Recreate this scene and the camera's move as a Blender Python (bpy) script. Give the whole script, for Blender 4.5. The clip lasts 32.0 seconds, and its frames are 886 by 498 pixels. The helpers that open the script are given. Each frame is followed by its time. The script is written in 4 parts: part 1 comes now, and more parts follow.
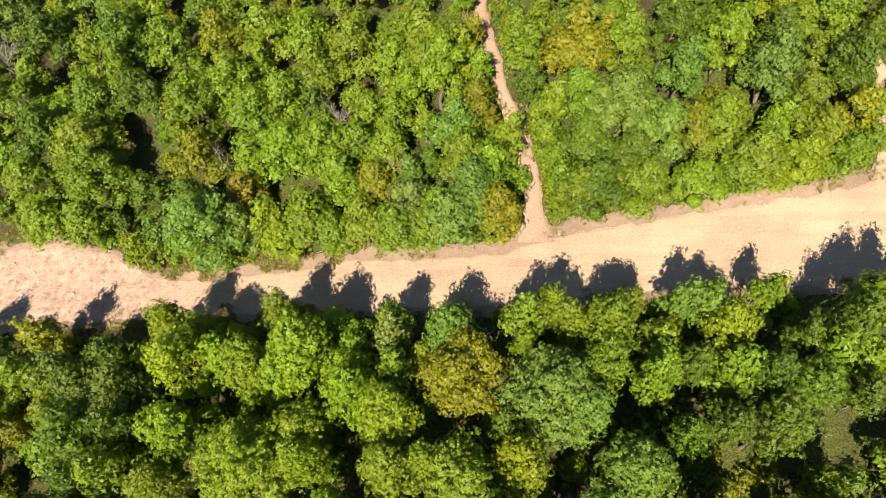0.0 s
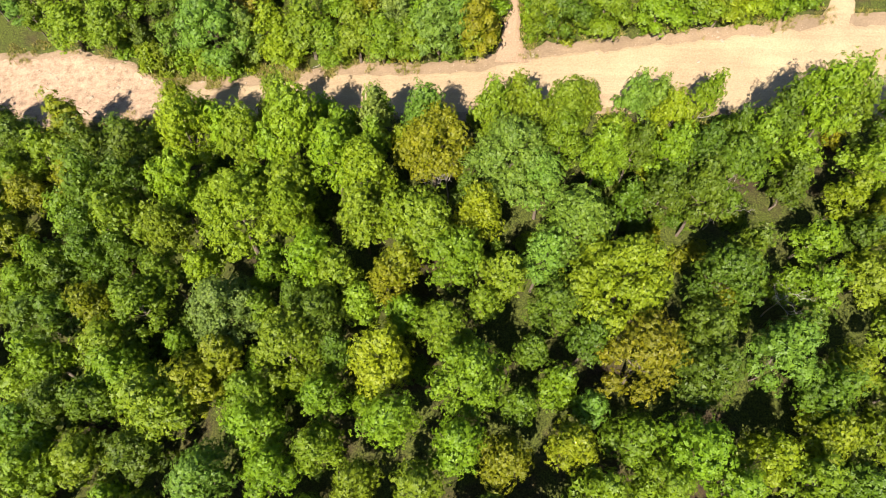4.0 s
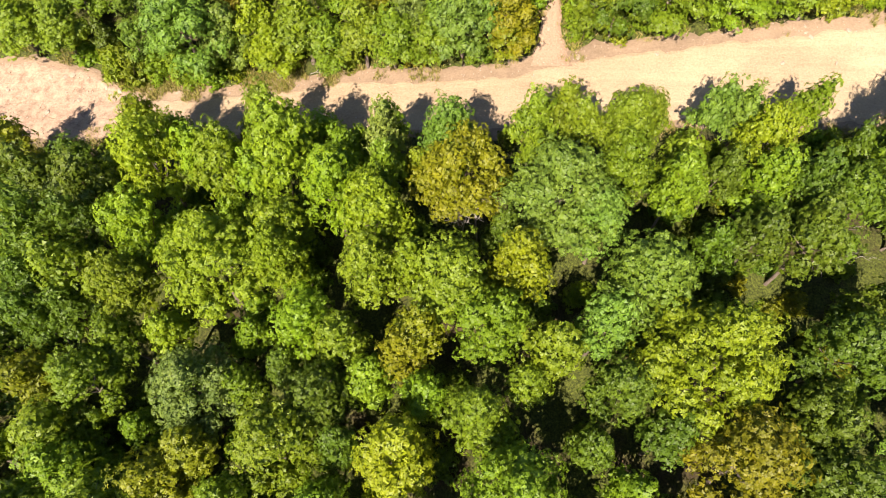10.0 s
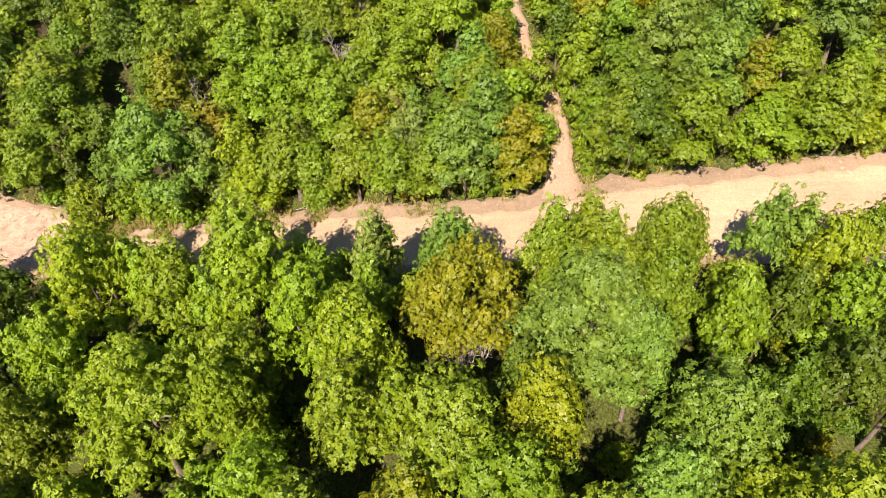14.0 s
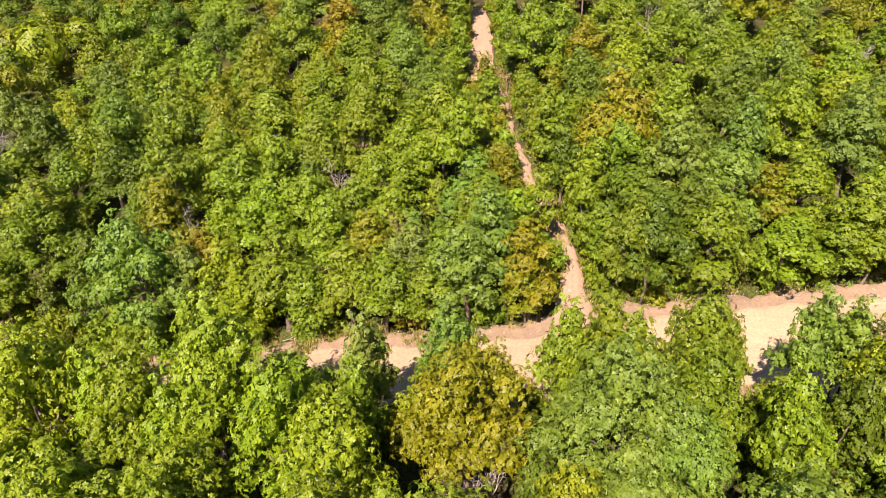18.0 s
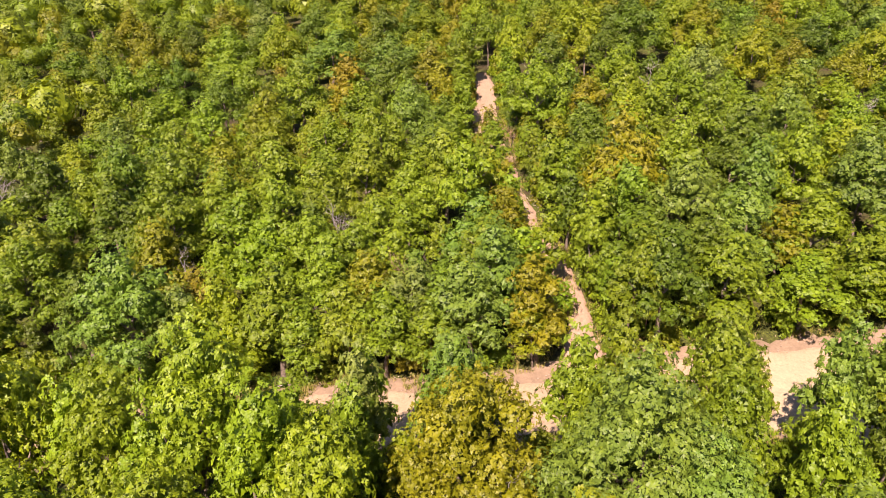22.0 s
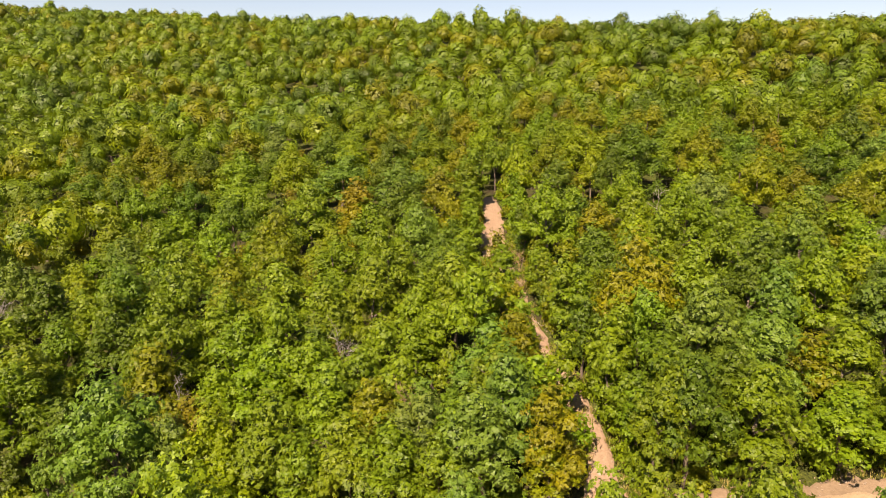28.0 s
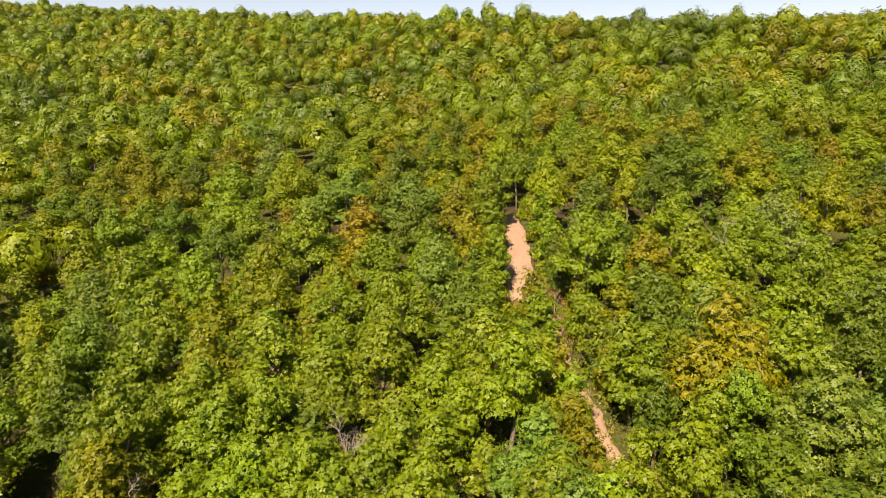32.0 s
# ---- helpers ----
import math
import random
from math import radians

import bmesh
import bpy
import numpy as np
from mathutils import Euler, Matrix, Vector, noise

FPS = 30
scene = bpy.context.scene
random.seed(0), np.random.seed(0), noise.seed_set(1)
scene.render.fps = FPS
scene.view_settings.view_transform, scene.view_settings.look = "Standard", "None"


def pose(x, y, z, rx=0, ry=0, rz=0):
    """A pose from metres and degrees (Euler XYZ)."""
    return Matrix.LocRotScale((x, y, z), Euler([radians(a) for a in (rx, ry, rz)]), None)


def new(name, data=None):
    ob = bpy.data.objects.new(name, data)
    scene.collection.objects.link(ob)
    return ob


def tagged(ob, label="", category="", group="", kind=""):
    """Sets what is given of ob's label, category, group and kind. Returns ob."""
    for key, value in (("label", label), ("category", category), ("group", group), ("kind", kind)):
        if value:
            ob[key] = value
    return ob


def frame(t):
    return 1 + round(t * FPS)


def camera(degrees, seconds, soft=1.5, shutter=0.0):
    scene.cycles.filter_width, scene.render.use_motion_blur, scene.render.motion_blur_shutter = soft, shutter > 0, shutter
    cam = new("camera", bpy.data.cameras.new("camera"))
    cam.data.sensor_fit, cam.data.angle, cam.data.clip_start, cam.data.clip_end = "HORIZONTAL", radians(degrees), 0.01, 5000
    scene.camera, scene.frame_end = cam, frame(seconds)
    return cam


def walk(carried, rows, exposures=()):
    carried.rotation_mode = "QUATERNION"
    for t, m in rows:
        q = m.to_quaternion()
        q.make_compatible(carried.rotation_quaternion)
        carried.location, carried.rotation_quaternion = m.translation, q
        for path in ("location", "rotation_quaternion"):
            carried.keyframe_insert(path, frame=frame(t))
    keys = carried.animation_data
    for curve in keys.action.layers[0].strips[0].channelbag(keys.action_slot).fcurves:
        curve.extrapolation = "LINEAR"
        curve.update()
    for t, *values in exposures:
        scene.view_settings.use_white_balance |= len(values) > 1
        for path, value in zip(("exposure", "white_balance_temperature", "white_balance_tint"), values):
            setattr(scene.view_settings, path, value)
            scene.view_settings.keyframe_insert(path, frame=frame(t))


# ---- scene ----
cam = camera(67.7, 32.0, soft=0.9)
METRES, EYE, TILT, LEAN, TURN = 66.0, 53.5, -61.7, 0.5, 0.0
ROWS = [
    (0.0, 0.0, 0.0, 0.0, -0.0, 0.0, -0.0),
    (0.5, 0.0122, -0.0291, -0.0631, -0.0, 0.09, -0.03),
    (1.0, 0.0244, -0.057, -0.1253, 0.01, -0.04, -0.07),
    (1.5, 0.0355, -0.083, -0.1813, -0.16, -0.78, -0.09),
    (2.0, 0.0434, -0.1007, -0.2203, -0.33, -0.98, -0.13),
    (2.5, 0.0484, -0.1103, -0.2402, -0.5, -1.25, -0.14),
    (3.0, 0.05, -0.113, -0.2463, -0.65, -1.51, -0.18),
    (3.5, 0.049, -0.1122, -0.2461, -0.04, -2.11, -1.93),
    (4.0, 0.0482, -0.1107, -0.2456, 0.49, -2.5, -3.15),
    (4.5, 0.0477, -0.1094, -0.2451, 0.59, -2.75, -3.09),
    (6.5, 0.0433, -0.0752, -0.2306, 0.67, -4.1, -2.86),
    (7.0, 0.0397, -0.0526, -0.2227, 0.72, -4.32, -2.83),
    (7.5, 0.0362, -0.0295, -0.2136, 0.82, -4.35, -2.8),
    (8.0, 0.0325, -0.0067, -0.205, 0.9, -4.27, -2.77),
    (8.5, 0.0296, 0.0162, -0.1978, 1.02, -4.01, -2.76),
    (9.0, 0.0256, 0.038, -0.1919, 1.04, -3.75, -2.77),
    (9.5, 0.0233, 0.0597, -0.1871, 1.17, -3.45, -2.76),
    (10.0, 0.0224, 0.0796, -0.188, 1.3, -3.03, -2.79),
    (10.5, 0.0217, 0.0975, -0.1932, 1.28, -2.65, -2.81),
    (11.0, 0.022, 0.1153, -0.1998, 1.36, -1.97, -2.79),
    (11.5, 0.0221, 0.1325, -0.2079, 1.37, 0.31, -2.84),
    (12.0, 0.0224, 0.1499, -0.2155, 1.3, 3.15, -2.92),
    (12.5, 0.023, 0.1676, -0.2235, 1.31, 5.92, -3.0),
    (13.0, 0.0233, 0.1847, -0.2313, 1.29, 8.7, -3.09),
    (13.5, 0.0234, 0.2019, -0.2386, 1.28, 11.56, -3.21),
    (14.0, 0.0236, 0.2189, -0.2458, 1.29, 14.54, -3.3),
    (14.5, 0.0238, 0.2362, -0.2534, 1.33, 17.67, -3.35),
    (15.0, 0.0242, 0.2535, -0.2611, 1.34, 20.93, -3.41),
    (15.5, 0.0249, 0.2705, -0.2688, 1.27, 24.29, -3.46),
    (17.5, 0.0256, 0.2928, -0.2827, 1.38, 31.13, -3.68),
    (18.0, 0.0265, 0.3082, -0.2904, 1.41, 31.31, -3.7),
    (18.5, 0.0273, 0.3252, -0.2972, 1.4, 31.48, -3.72),
    (19.0, 0.0277, 0.3427, -0.3026, 1.43, 31.62, -3.76),
    (19.5, 0.0277, 0.3525, -0.3051, 1.44, 31.62, -3.81),
    (20.0, 0.0271, 0.3537, -0.305, 1.5, 32.42, -3.86),
    (20.5, 0.027, 0.3536, -0.3057, 1.54, 33.51, -3.93),
    (21.0, 0.0273, 0.3533, -0.3072, 1.53, 35.1, -4.0),
    (21.5, 0.0276, 0.3529, -0.3089, 1.53, 36.69, -4.06),
    (22.0, 0.0277, 0.3525, -0.3102, 1.54, 38.11, -4.12),
    (22.5, 0.0277, 0.3526, -0.3106, 1.56, 39.49, -4.18),
    (23.0, 0.0275, 0.3527, -0.3108, 1.56, 40.87, -4.23),
    (23.5, 0.0271, 0.3534, -0.3103, 1.56, 42.22, -4.28),
    (24.0, 0.0266, 0.3546, -0.3087, 1.59, 43.64, -4.34),
    (24.5, 0.0262, 0.3558, -0.3075, 1.61, 45.11, -4.4),
    (25.0, 0.026, 0.3564, -0.307, 1.63, 46.52, -4.46),
    (25.5, 0.0258, 0.3568, -0.3071, 1.63, 47.94, -4.5),
    (27.5, 0.0235, 0.363, -0.2993, 1.55, 48.63, -4.69),
    (28.0, 0.0206, 0.3681, -0.2885, 1.54, 48.51, -4.71),
    (28.5, 0.0168, 0.3751, -0.2737, 1.54, 48.42, -4.75),
    (29.0, 0.012, 0.3831, -0.2561, 1.54, 48.36, -4.75),
    (29.5, 0.0068, 0.3917, -0.2361, 1.54, 48.29, -4.76),
    (30.0, 0.0013, 0.4008, -0.2142, 1.56, 48.24, -4.78),
    (30.5, -0.0049, 0.4105, -0.1914, 1.56, 48.22, -4.78),
    (31.0, -0.011, 0.4197, -0.1678, 1.62, 48.21, -4.79),
    (31.5, -0.017, 0.4285, -0.1446, 1.66, 48.18, -4.8),
    (32.0, -0.0228, 0.4367, -0.1221, 1.7, 48.2, -4.83),
]
walk(cam, [(t, pose(0, 0, EYE, TILT, LEAN, TURN) @ pose(METRES * x, METRES * y, METRES * z, 90 + pitch, roll, yaw)) for t, x, y, z, yaw, pitch, roll in ROWS],
     exposures=[(0.0, 1.28, 6950, 21), (4.0, 1.36, 6950, 14), (10.0, 1.46, 7100, 22), (15.0, 1.40, 7150, 26), (18.0, 1.42, 7350, 34), (25.0, 1.43, 7650, 41), (28.0, 1.12, 8550, 27), (32.0, 1.16, 8650, 29)])

# ---- daylight ----
SUN_WAY = Vector((0.21, 0.62, -0.755)).normalized()
elevation = math.asin(-SUN_WAY.z)
bearing = math.atan2(-SUN_WAY.x, -SUN_WAY.y)
world = bpy.data.worlds.new("sky")
scene.world = world
world.use_nodes = True
wn = world.node_tree.nodes
sky = wn.new("ShaderNodeTexSky")
sky.sky_type, sky.sun_disc = "NISHITA", False
sky.sun_elevation, sky.sun_rotation = elevation, bearing
sky.air_density, sky.dust_density, sky.ozone_density = 1.0, 0.25, 4.2
wn["Background"].inputs["Strength"].default_value = 0.072
world.node_tree.links.new(sky.outputs["Color"], wn["Background"].inputs["Color"])
sun = new("sun", bpy.data.lights.new("sun", "SUN"))
sun.data.energy, sun.data.angle, sun.data.color = 5.0, radians(0.55), (1.0, 0.94, 0.82)
sun.rotation_euler = SUN_WAY.to_track_quat("-Z", "Y").to_euler()


# ---- materials ----
def material(name, roughness=0.9):
    m = bpy.data.materials.new(name)
    m.use_nodes = True
    nt = m.node_tree
    bsdf = nt.nodes["Principled BSDF"]
    bsdf.inputs["Roughness"].default_value = roughness
    bsdf.inputs["Specular IOR Level"].default_value = 0.25
    return m, nt, bsdf


def noise_node(nt, scale, detail=5.0, rough=0.6, where=None):
    n = nt.nodes.new("ShaderNodeTexNoise")
    n.inputs["Scale"].default_value, n.inputs["Detail"].default_value, n.inputs["Roughness"].default_value = scale, detail, rough
    if where is None:
        where = nt.nodes.new("ShaderNodeNewGeometry").outputs["Position"]
    nt.links.new(where, n.inputs["Vector"])
    return n.outputs["Fac"]


def ramp(nt, fac, stops):
    r = nt.nodes.new("ShaderNodeValToRGB")
    while len(r.color_ramp.elements) < len(stops):
        r.color_ramp.elements.new(0.5)
    for e, (p, c) in zip(r.color_ramp.elements, stops):
        e.position, e.color = p, (*c, 1)
    nt.links.new(fac, r.inputs["Fac"])
    return r.outputs["Color"]


def mix(nt, fac, a, b, blend="MIX"):
    n = nt.nodes.new("ShaderNodeMix")
    n.data_type, n.blend_type = "RGBA", blend
    for socket, v in ((n.inputs[0], fac), (n.inputs[6], a), (n.inputs[7], b)):
        if isinstance(v, bpy.types.NodeSocket):
            nt.links.new(v, socket)
        elif isinstance(v, tuple):
            socket.default_value = (*v, 1)
        else:
            socket.default_value = v
    return n.outputs[2]


def bump(nt, bsdf, height, strength, distance):
    b = nt.nodes.new("ShaderNodeBump")
    b.inputs["Strength"].default_value, b.inputs["Distance"].default_value = strength, distance
    nt.links.new(height, b.inputs["Height"])
    nt.links.new(b.outputs["Normal"], bsdf.inputs["Normal"])


def leaf_material(name, source, grain, lively):
    """Leaves: the tree's own tone, varied from leaf to leaf; a part of the light passes through."""
    m, nt, bsdf = material(name, 0.5)
    if source == "object":
        info = nt.nodes.new("ShaderNodeObjectInfo")
        tone = info.outputs["Color"]
        shade = ramp(nt, info.outputs["Random"], [(0.0, (0.86, 0.86, 0.86)), (1.0, (1.14, 1.14, 1.14))])
        tone = mix(nt, 1.0, tone, shade, "MULTIPLY")
    else:
        a = nt.nodes.new("ShaderNodeAttribute")
        a.attribute_name = "tone"
        tone = a.outputs["Color"]
    island = nt.nodes.new("ShaderNodeNewGeometry")
    leaf = ramp(nt, island.outputs["Random Per Island"], [(0.0, (0.8, 0.82, 0.84)), (0.5, (0.98, 0.99, 1.0)), (0.9, (1.12, 1.11, 1.0)), (1.0, (1.3, 1.22, 1.0))])
    tone = mix(nt, 1.0, tone, leaf, "MULTIPLY")
    patch = ramp(nt, noise_node(nt, 0.9, 2.0, 0.5), [(0.3, (0.82, 0.86, 0.95)), (0.7, (1.15, 1.1, 0.98))])
    tone = mix(nt, 1.0, tone, patch, "MULTIPLY")
    cells = nt.nodes.new("ShaderNodeTexVoronoi")
    cells.inputs["Scale"].default_value = grain
    nt.links.new(island.outputs["Position"], cells.inputs["Vector"])
    tilt = nt.nodes.new("ShaderNodeVectorMath")
    tilt.operation = "MULTIPLY_ADD"
    nt.links.new(cells.outputs["Color"], tilt.inputs[0])
    tilt.inputs[1].default_value = (lively, lively, lively)
    tilt.inputs[2].default_value = (-lively / 2, -lively / 2, -lively / 2)
    lean = nt.nodes.new("ShaderNodeVectorMath")
    nt.links.new(island.outputs["Normal"], lean.inputs[0])
    nt.links.new(tilt.outputs[0], lean.inputs[1])
    flat = nt.nodes.new("ShaderNodeVectorMath")
    flat.operation = "NORMALIZE"
    nt.links.new(lean.outputs[0], flat.inputs[0])
    nt.links.new(flat.outputs[0], bsdf.inputs["Normal"])
    split = nt.nodes.new("ShaderNodeSeparateColor")
    nt.links.new(cells.outputs["Color"], split.inputs[0])
    tone = mix(nt, 1.0, tone, ramp(nt, split.outputs[1], [(0.0, (0.85, 0.88, 0.9)), (1.0, (1.15, 1.12, 1.05))]), "MULTIPLY")
    nt.links.new(tone, bsdf.inputs["Base Color"])
    bsdf.inputs["Specular IOR Level"].default_value = 0.32
    through_leaf = nt.nodes.new("ShaderNodeBsdfTranslucent")
    warm = mix(nt, 1.0, tone, (1.25, 1.2, 0.55), "MULTIPLY")
    nt.links.new(warm, through_leaf.inputs["Color"])
    both = nt.nodes.new("ShaderNodeMixShader")
    both.inputs[0].default_value = 0.28
    nt.links.new(bsdf.outputs[0], both.inputs[1])
    nt.links.new(through_leaf.outputs[0], both.inputs[2])
    nt.links.new(both.outputs[0], nt.nodes["Material Output"].inputs["Surface"])
    return m


LEAF = leaf_material("leaves", "object", 9.0, 0.4)
WOODS_LEAF = leaf_material("woods_leaves", "attribute", 3.5, 0.12)


def bark_material(name, dark, light):
    m, nt, bsdf = material(name, 0.92)
    where = nt.nodes.new("ShaderNodeTexCoord").outputs["Object"]
    n = noise_node(nt, 9.0, 6.0, 0.7, where)
    nt.links.new(ramp(nt, n, [(0.3, dark), (0.7, light)]), bsdf.inputs["Base Color"])
    bump(nt, bsdf, n, 0.6, 0.03)
    return m


BARK = bark_material("bark", (0.06, 0.045, 0.035), (0.22, 0.18, 0.14))
DEADWOOD = bark_material("dead_wood", (0.16, 0.14, 0.12), (0.40, 0.37, 0.33))
DRYTWIG = bark_material("dry_twigs", (0.20, 0.13, 0.07), (0.42, 0.30, 0.18))


def soil_material():
    m, nt, bsdf = material("leaf_litter", 0.95)
    big, mid, fine = noise_node(nt, 0.22, 4.0), noise_node(nt, 1.6, 5.0), noise_node(nt, 6.0, 7.0, 0.75)
    # litter tones are lowered to take in the shade between the trees
    litter = ramp(nt, mid, [(0.3, (0.026, 0.019, 0.010)), (0.55, (0.044, 0.032, 0.017)), (0.8, (0.075, 0.054, 0.030))])
    weeds = ramp(nt, fine, [(0.3, (0.022, 0.034, 0.006)), (0.7, (0.075, 0.09, 0.015))])
    tone = mix(nt, ramp(nt, big, [(0.36, (0, 0, 0)), (0.54, (1, 1, 1))]), litter, weeds)
    tone = mix(nt, 0.8, tone, ramp(nt, fine, [(0.35, (0.25, 0.25, 0.25)), (0.65, (1.7, 1.65, 1.6))]), "MULTIPLY")
    nt.links.new(tone, bsdf.inputs["Base Color"])
    bump(nt, bsdf, fine, 0.8, 0.06)
    return m


def sand_material(name, pale, mid_tone, red, ruts, clay=False):
    m, nt, bsdf = material(name, 0.95)
    where = nt.nodes.new("ShaderNodeNewGeometry").outputs["Position"]
    stretch = nt.nodes.new("ShaderNodeMapping")
    stretch.inputs["Scale"].default_value = ruts
    nt.links.new(where, stretch.inputs["Vector"])
    streak = noise_node(nt, 0.9, 5.0, 0.6, stretch.outputs["Vector"])
    patch, fine, grit = noise_node(nt, 0.16, 4.0), noise_node(nt, 5.0, 6.0, 0.7), noise_node(nt, 38.0, 4.0, 0.7)
    base = ramp(nt, patch, [(0.38, red), (0.52, mid_tone), (0.68, pale)])
    base = mix(nt, 0.55, base, ramp(nt, streak, [(0.3, mid_tone), (0.6, pale)]))
    if clay:  # to the west the sand gives way to washed pinkish clay
        split = nt.nodes.new("ShaderNodeSeparateXYZ")
        nt.links.new(where, split.inputs[0])
        west = nt.nodes.new("ShaderNodeMapRange")
        west.inputs[1].default_value, west.inputs[2].default_value, west.inputs[4].default_value = -22.0, -32.0, 0.85
        nt.links.new(split.outputs[0], west.inputs[0])
        rills = noise_node(nt, 1.3, 6.0, 0.72)
        base = mix(nt, west.outputs[0], base, ramp(nt, rills, [(0.34, (0.17, 0.115, 0.082)), (0.47, (0.31, 0.215, 0.155)), (0.66, (0.41, 0.31, 0.22))]))
    base = mix(nt, 0.7, base, ramp(nt, fine, [(0.25, (0.62, 0.58, 0.54)), (0.6, (1.08, 1.07, 1.05))]), "MULTIPLY")
    base = mix(nt, 0.35, base, ramp(nt, grit, [(0.3, (0.6, 0.56, 0.52)), (0.6, (1.1, 1.1, 1.1))]), "MULTIPLY")
    nt.links.new(base, bsdf.inputs["Base Color"])
    bump(nt, bsdf, mix(nt, 0.5, streak, fine), 0.8, 0.16)
    return m


SOIL = soil_material()
ROAD = sand_material("road_sand", (0.39, 0.312, 0.20), (0.325, 0.242, 0.155), (0.25, 0.172, 0.112), (0.12, 1.5, 1.0), True)
TRAIL = sand_material("trail_dirt", (0.35, 0.255, 0.175), (0.29, 0.205, 0.14), (0.23, 0.155, 0.105), (1.5, 0.15, 1.0))
VERGE = sand_material("verge_dirt", (0.29, 0.215, 0.145), (0.215, 0.158, 0.105), (0.15, 0.11, 0.072), (0.5, 0.9, 1.0))


def plain_rock():
    m, nt, bsdf = material("stone", 0.9)
    n = noise_node(nt, 14.0)
    nt.links.new(ramp(nt, n, [(0.3, (0.22, 0.17, 0.12)), (0.7, (0.42, 0.34, 0.26))]), bsdf.inputs["Base Color"])
    return m


ROCK = plain_rock()


# ---- the lie of the land ----
def ease(a):
    a = min(1.0, max(0.0, a))
    return a * a * (3 - 2 * a)


FALL_Y = (-300, -60, 0, 20, 24, 29, 31, 33, 38, 50, 75, 90, 140)
FALL_Z = (-18, -7.5, -3.8, -2.2, -1.8, -1.7, -1.35, -1.0, 0.2, 2.6, 5, 7, 14.5)


def hill(x, y):
    """The wooded slope: it rises to a crest some 300 m ahead and falls off to the west."""
    z = float(np.interp(y, FALL_Y, FALL_Z))
    yc = min(430, max(205, 300 - 0.6 * x))
    zc = 13.5 + 0.105 * math.hypot(x, yc) + 3.2 * ease((x + 130) / 150)
    if y > yc:
        z = zc - 0.02 * (y - yc)
    elif y > 140:
        z = 14.5 + (zc - 14.5) * ease((y - 140) / (yc - 140) * 0.93) / ease(0.93)
    k = 1 - ease((y - 120) / 150)
    return z + k * (-10.4 * math.tanh((5 - x) / 65) if x < 5 else 0.45 * math.tanh((x - 5) / 20))


ROAD_X = (-92, -48.6, -41.4, -35.2, -30.6, -22.6, -8.6, 4.1, 10.3, 21.5, 33.4, 40.8, 62, 93)
ROAD_N = (34.1, 33.6, 33.9, 32.6, 30.0, 29.7, 30.7, 30.1, 31.9, 33.8, 35.6, 37.1, 38.7, 41.6)
ROAD_S = (24.0, 24.5, 24.5, 24.6, 24.5, 24.6, 24.1, 23.7, 24.3, 25.0, 25.1, 25.2, 25.9, 28.1)
TRAIL_Y = (29.6, 31.5, 33.4, 35.8, 38.9, 42.2, 44.0, 46.2, 49.6, 54.3, 58.2, 63.2, 70, 79, 92, 98)
TRAIL_X = (8.6, 8.3, 8.2, 8.4, 7.6, 6.9, 6.3, 5.4, 4.8, 3.9, 3.4, 3.0, 1.2, 0.5, 0.3, -0.5)
TRAIL_W = (5.6, 3.2, 2.0, 1.8, 2.1, 2.1, 1.9, 1.6, 1.6, 1.6, 1.7, 2.2, 3.0, 3.2, 2.7, 2.0)
SPUR_Y = (32, 36, 39.7, 45.4, 48.3)
SPUR_X = (40.4, 42.6, 43.5, 43.8, 44.0)


def road_edges(x):
    return float(np.interp(x, ROAD_X, ROAD_S)), float(np.interp(x, ROAD_X, ROAD_N))


def bare(x, y):
    """How far (x, y) lies outside the bare dirt, in metres; minus inside."""
    s, n = road_edges(x)
    out = max(s - y, y - n) if abs(x) < 90 else 99.0
    if 29.6 < y < 98:
        out = min(out, abs(x - float(np.interp(y, TRAIL_Y, TRAIL_X))) - 0.5 * float(np.interp(y, TRAIL_Y, TRAIL_W)))
    if 32 < y < 48.3:
        out = min(out, abs(x - float(np.interp(y, SPUR_Y, SPUR_X))) - 1.7)
    return out


def ground_z(x, y):
    return hill(x, y) + (0.12 * noise.noise(Vector((x * 0.35, y * 0.35, 0))) * ease(bare(x, y) / 2) if -40 < y < 120 and abs(x) < 90 else 0.0)


def mesh_from(name, verts, faces, mat, smooth=False):
    """A mesh out of arrays: verts (n, 3) and faces (m, k)."""
    me = bpy.data.meshes.new(name)
    verts, faces = np.asarray(verts, np.float32), np.asarray(faces, np.int32)
    m, k = faces.shape
    me.vertices.add(len(verts))
    me.vertices.foreach_set("co", verts.ravel())
    me.loops.add(m * k)
    me.loops.foreach_set("vertex_index", faces.ravel())
    me.polygons.add(m)
    me.polygons.foreach_set("loop_start", np.arange(0, m * k, k, dtype=np.int32))
    me.polygons.foreach_set("use_smooth", np.full(m, smooth))
    me.update(calc_edges=True)
    me.materials.append(mat)
    return me


def sheet(xs, ys, lift, keep=None):
    grid = [(x, y, lift(x, y)) for y in ys for x in xs]
    w = len(xs)
    faces = [(j * w + i, j * w + i + 1, (j + 1) * w + i + 1, (j + 1) * w + i) for j in range(len(ys) - 1) for i in range(w - 1)]
    return grid, faces


def spaced(*runs):
    out = []
    for a, b, n in runs:
        out += list(np.linspace(a, b, n, endpoint=False))
    return out


def ground_lift(x, y):
    return ground_z(x, y) - 0.16 * ease(0.5 - bare(x, y)) if -40 < y < 120 and abs(x) < 90 else hill(x, y)


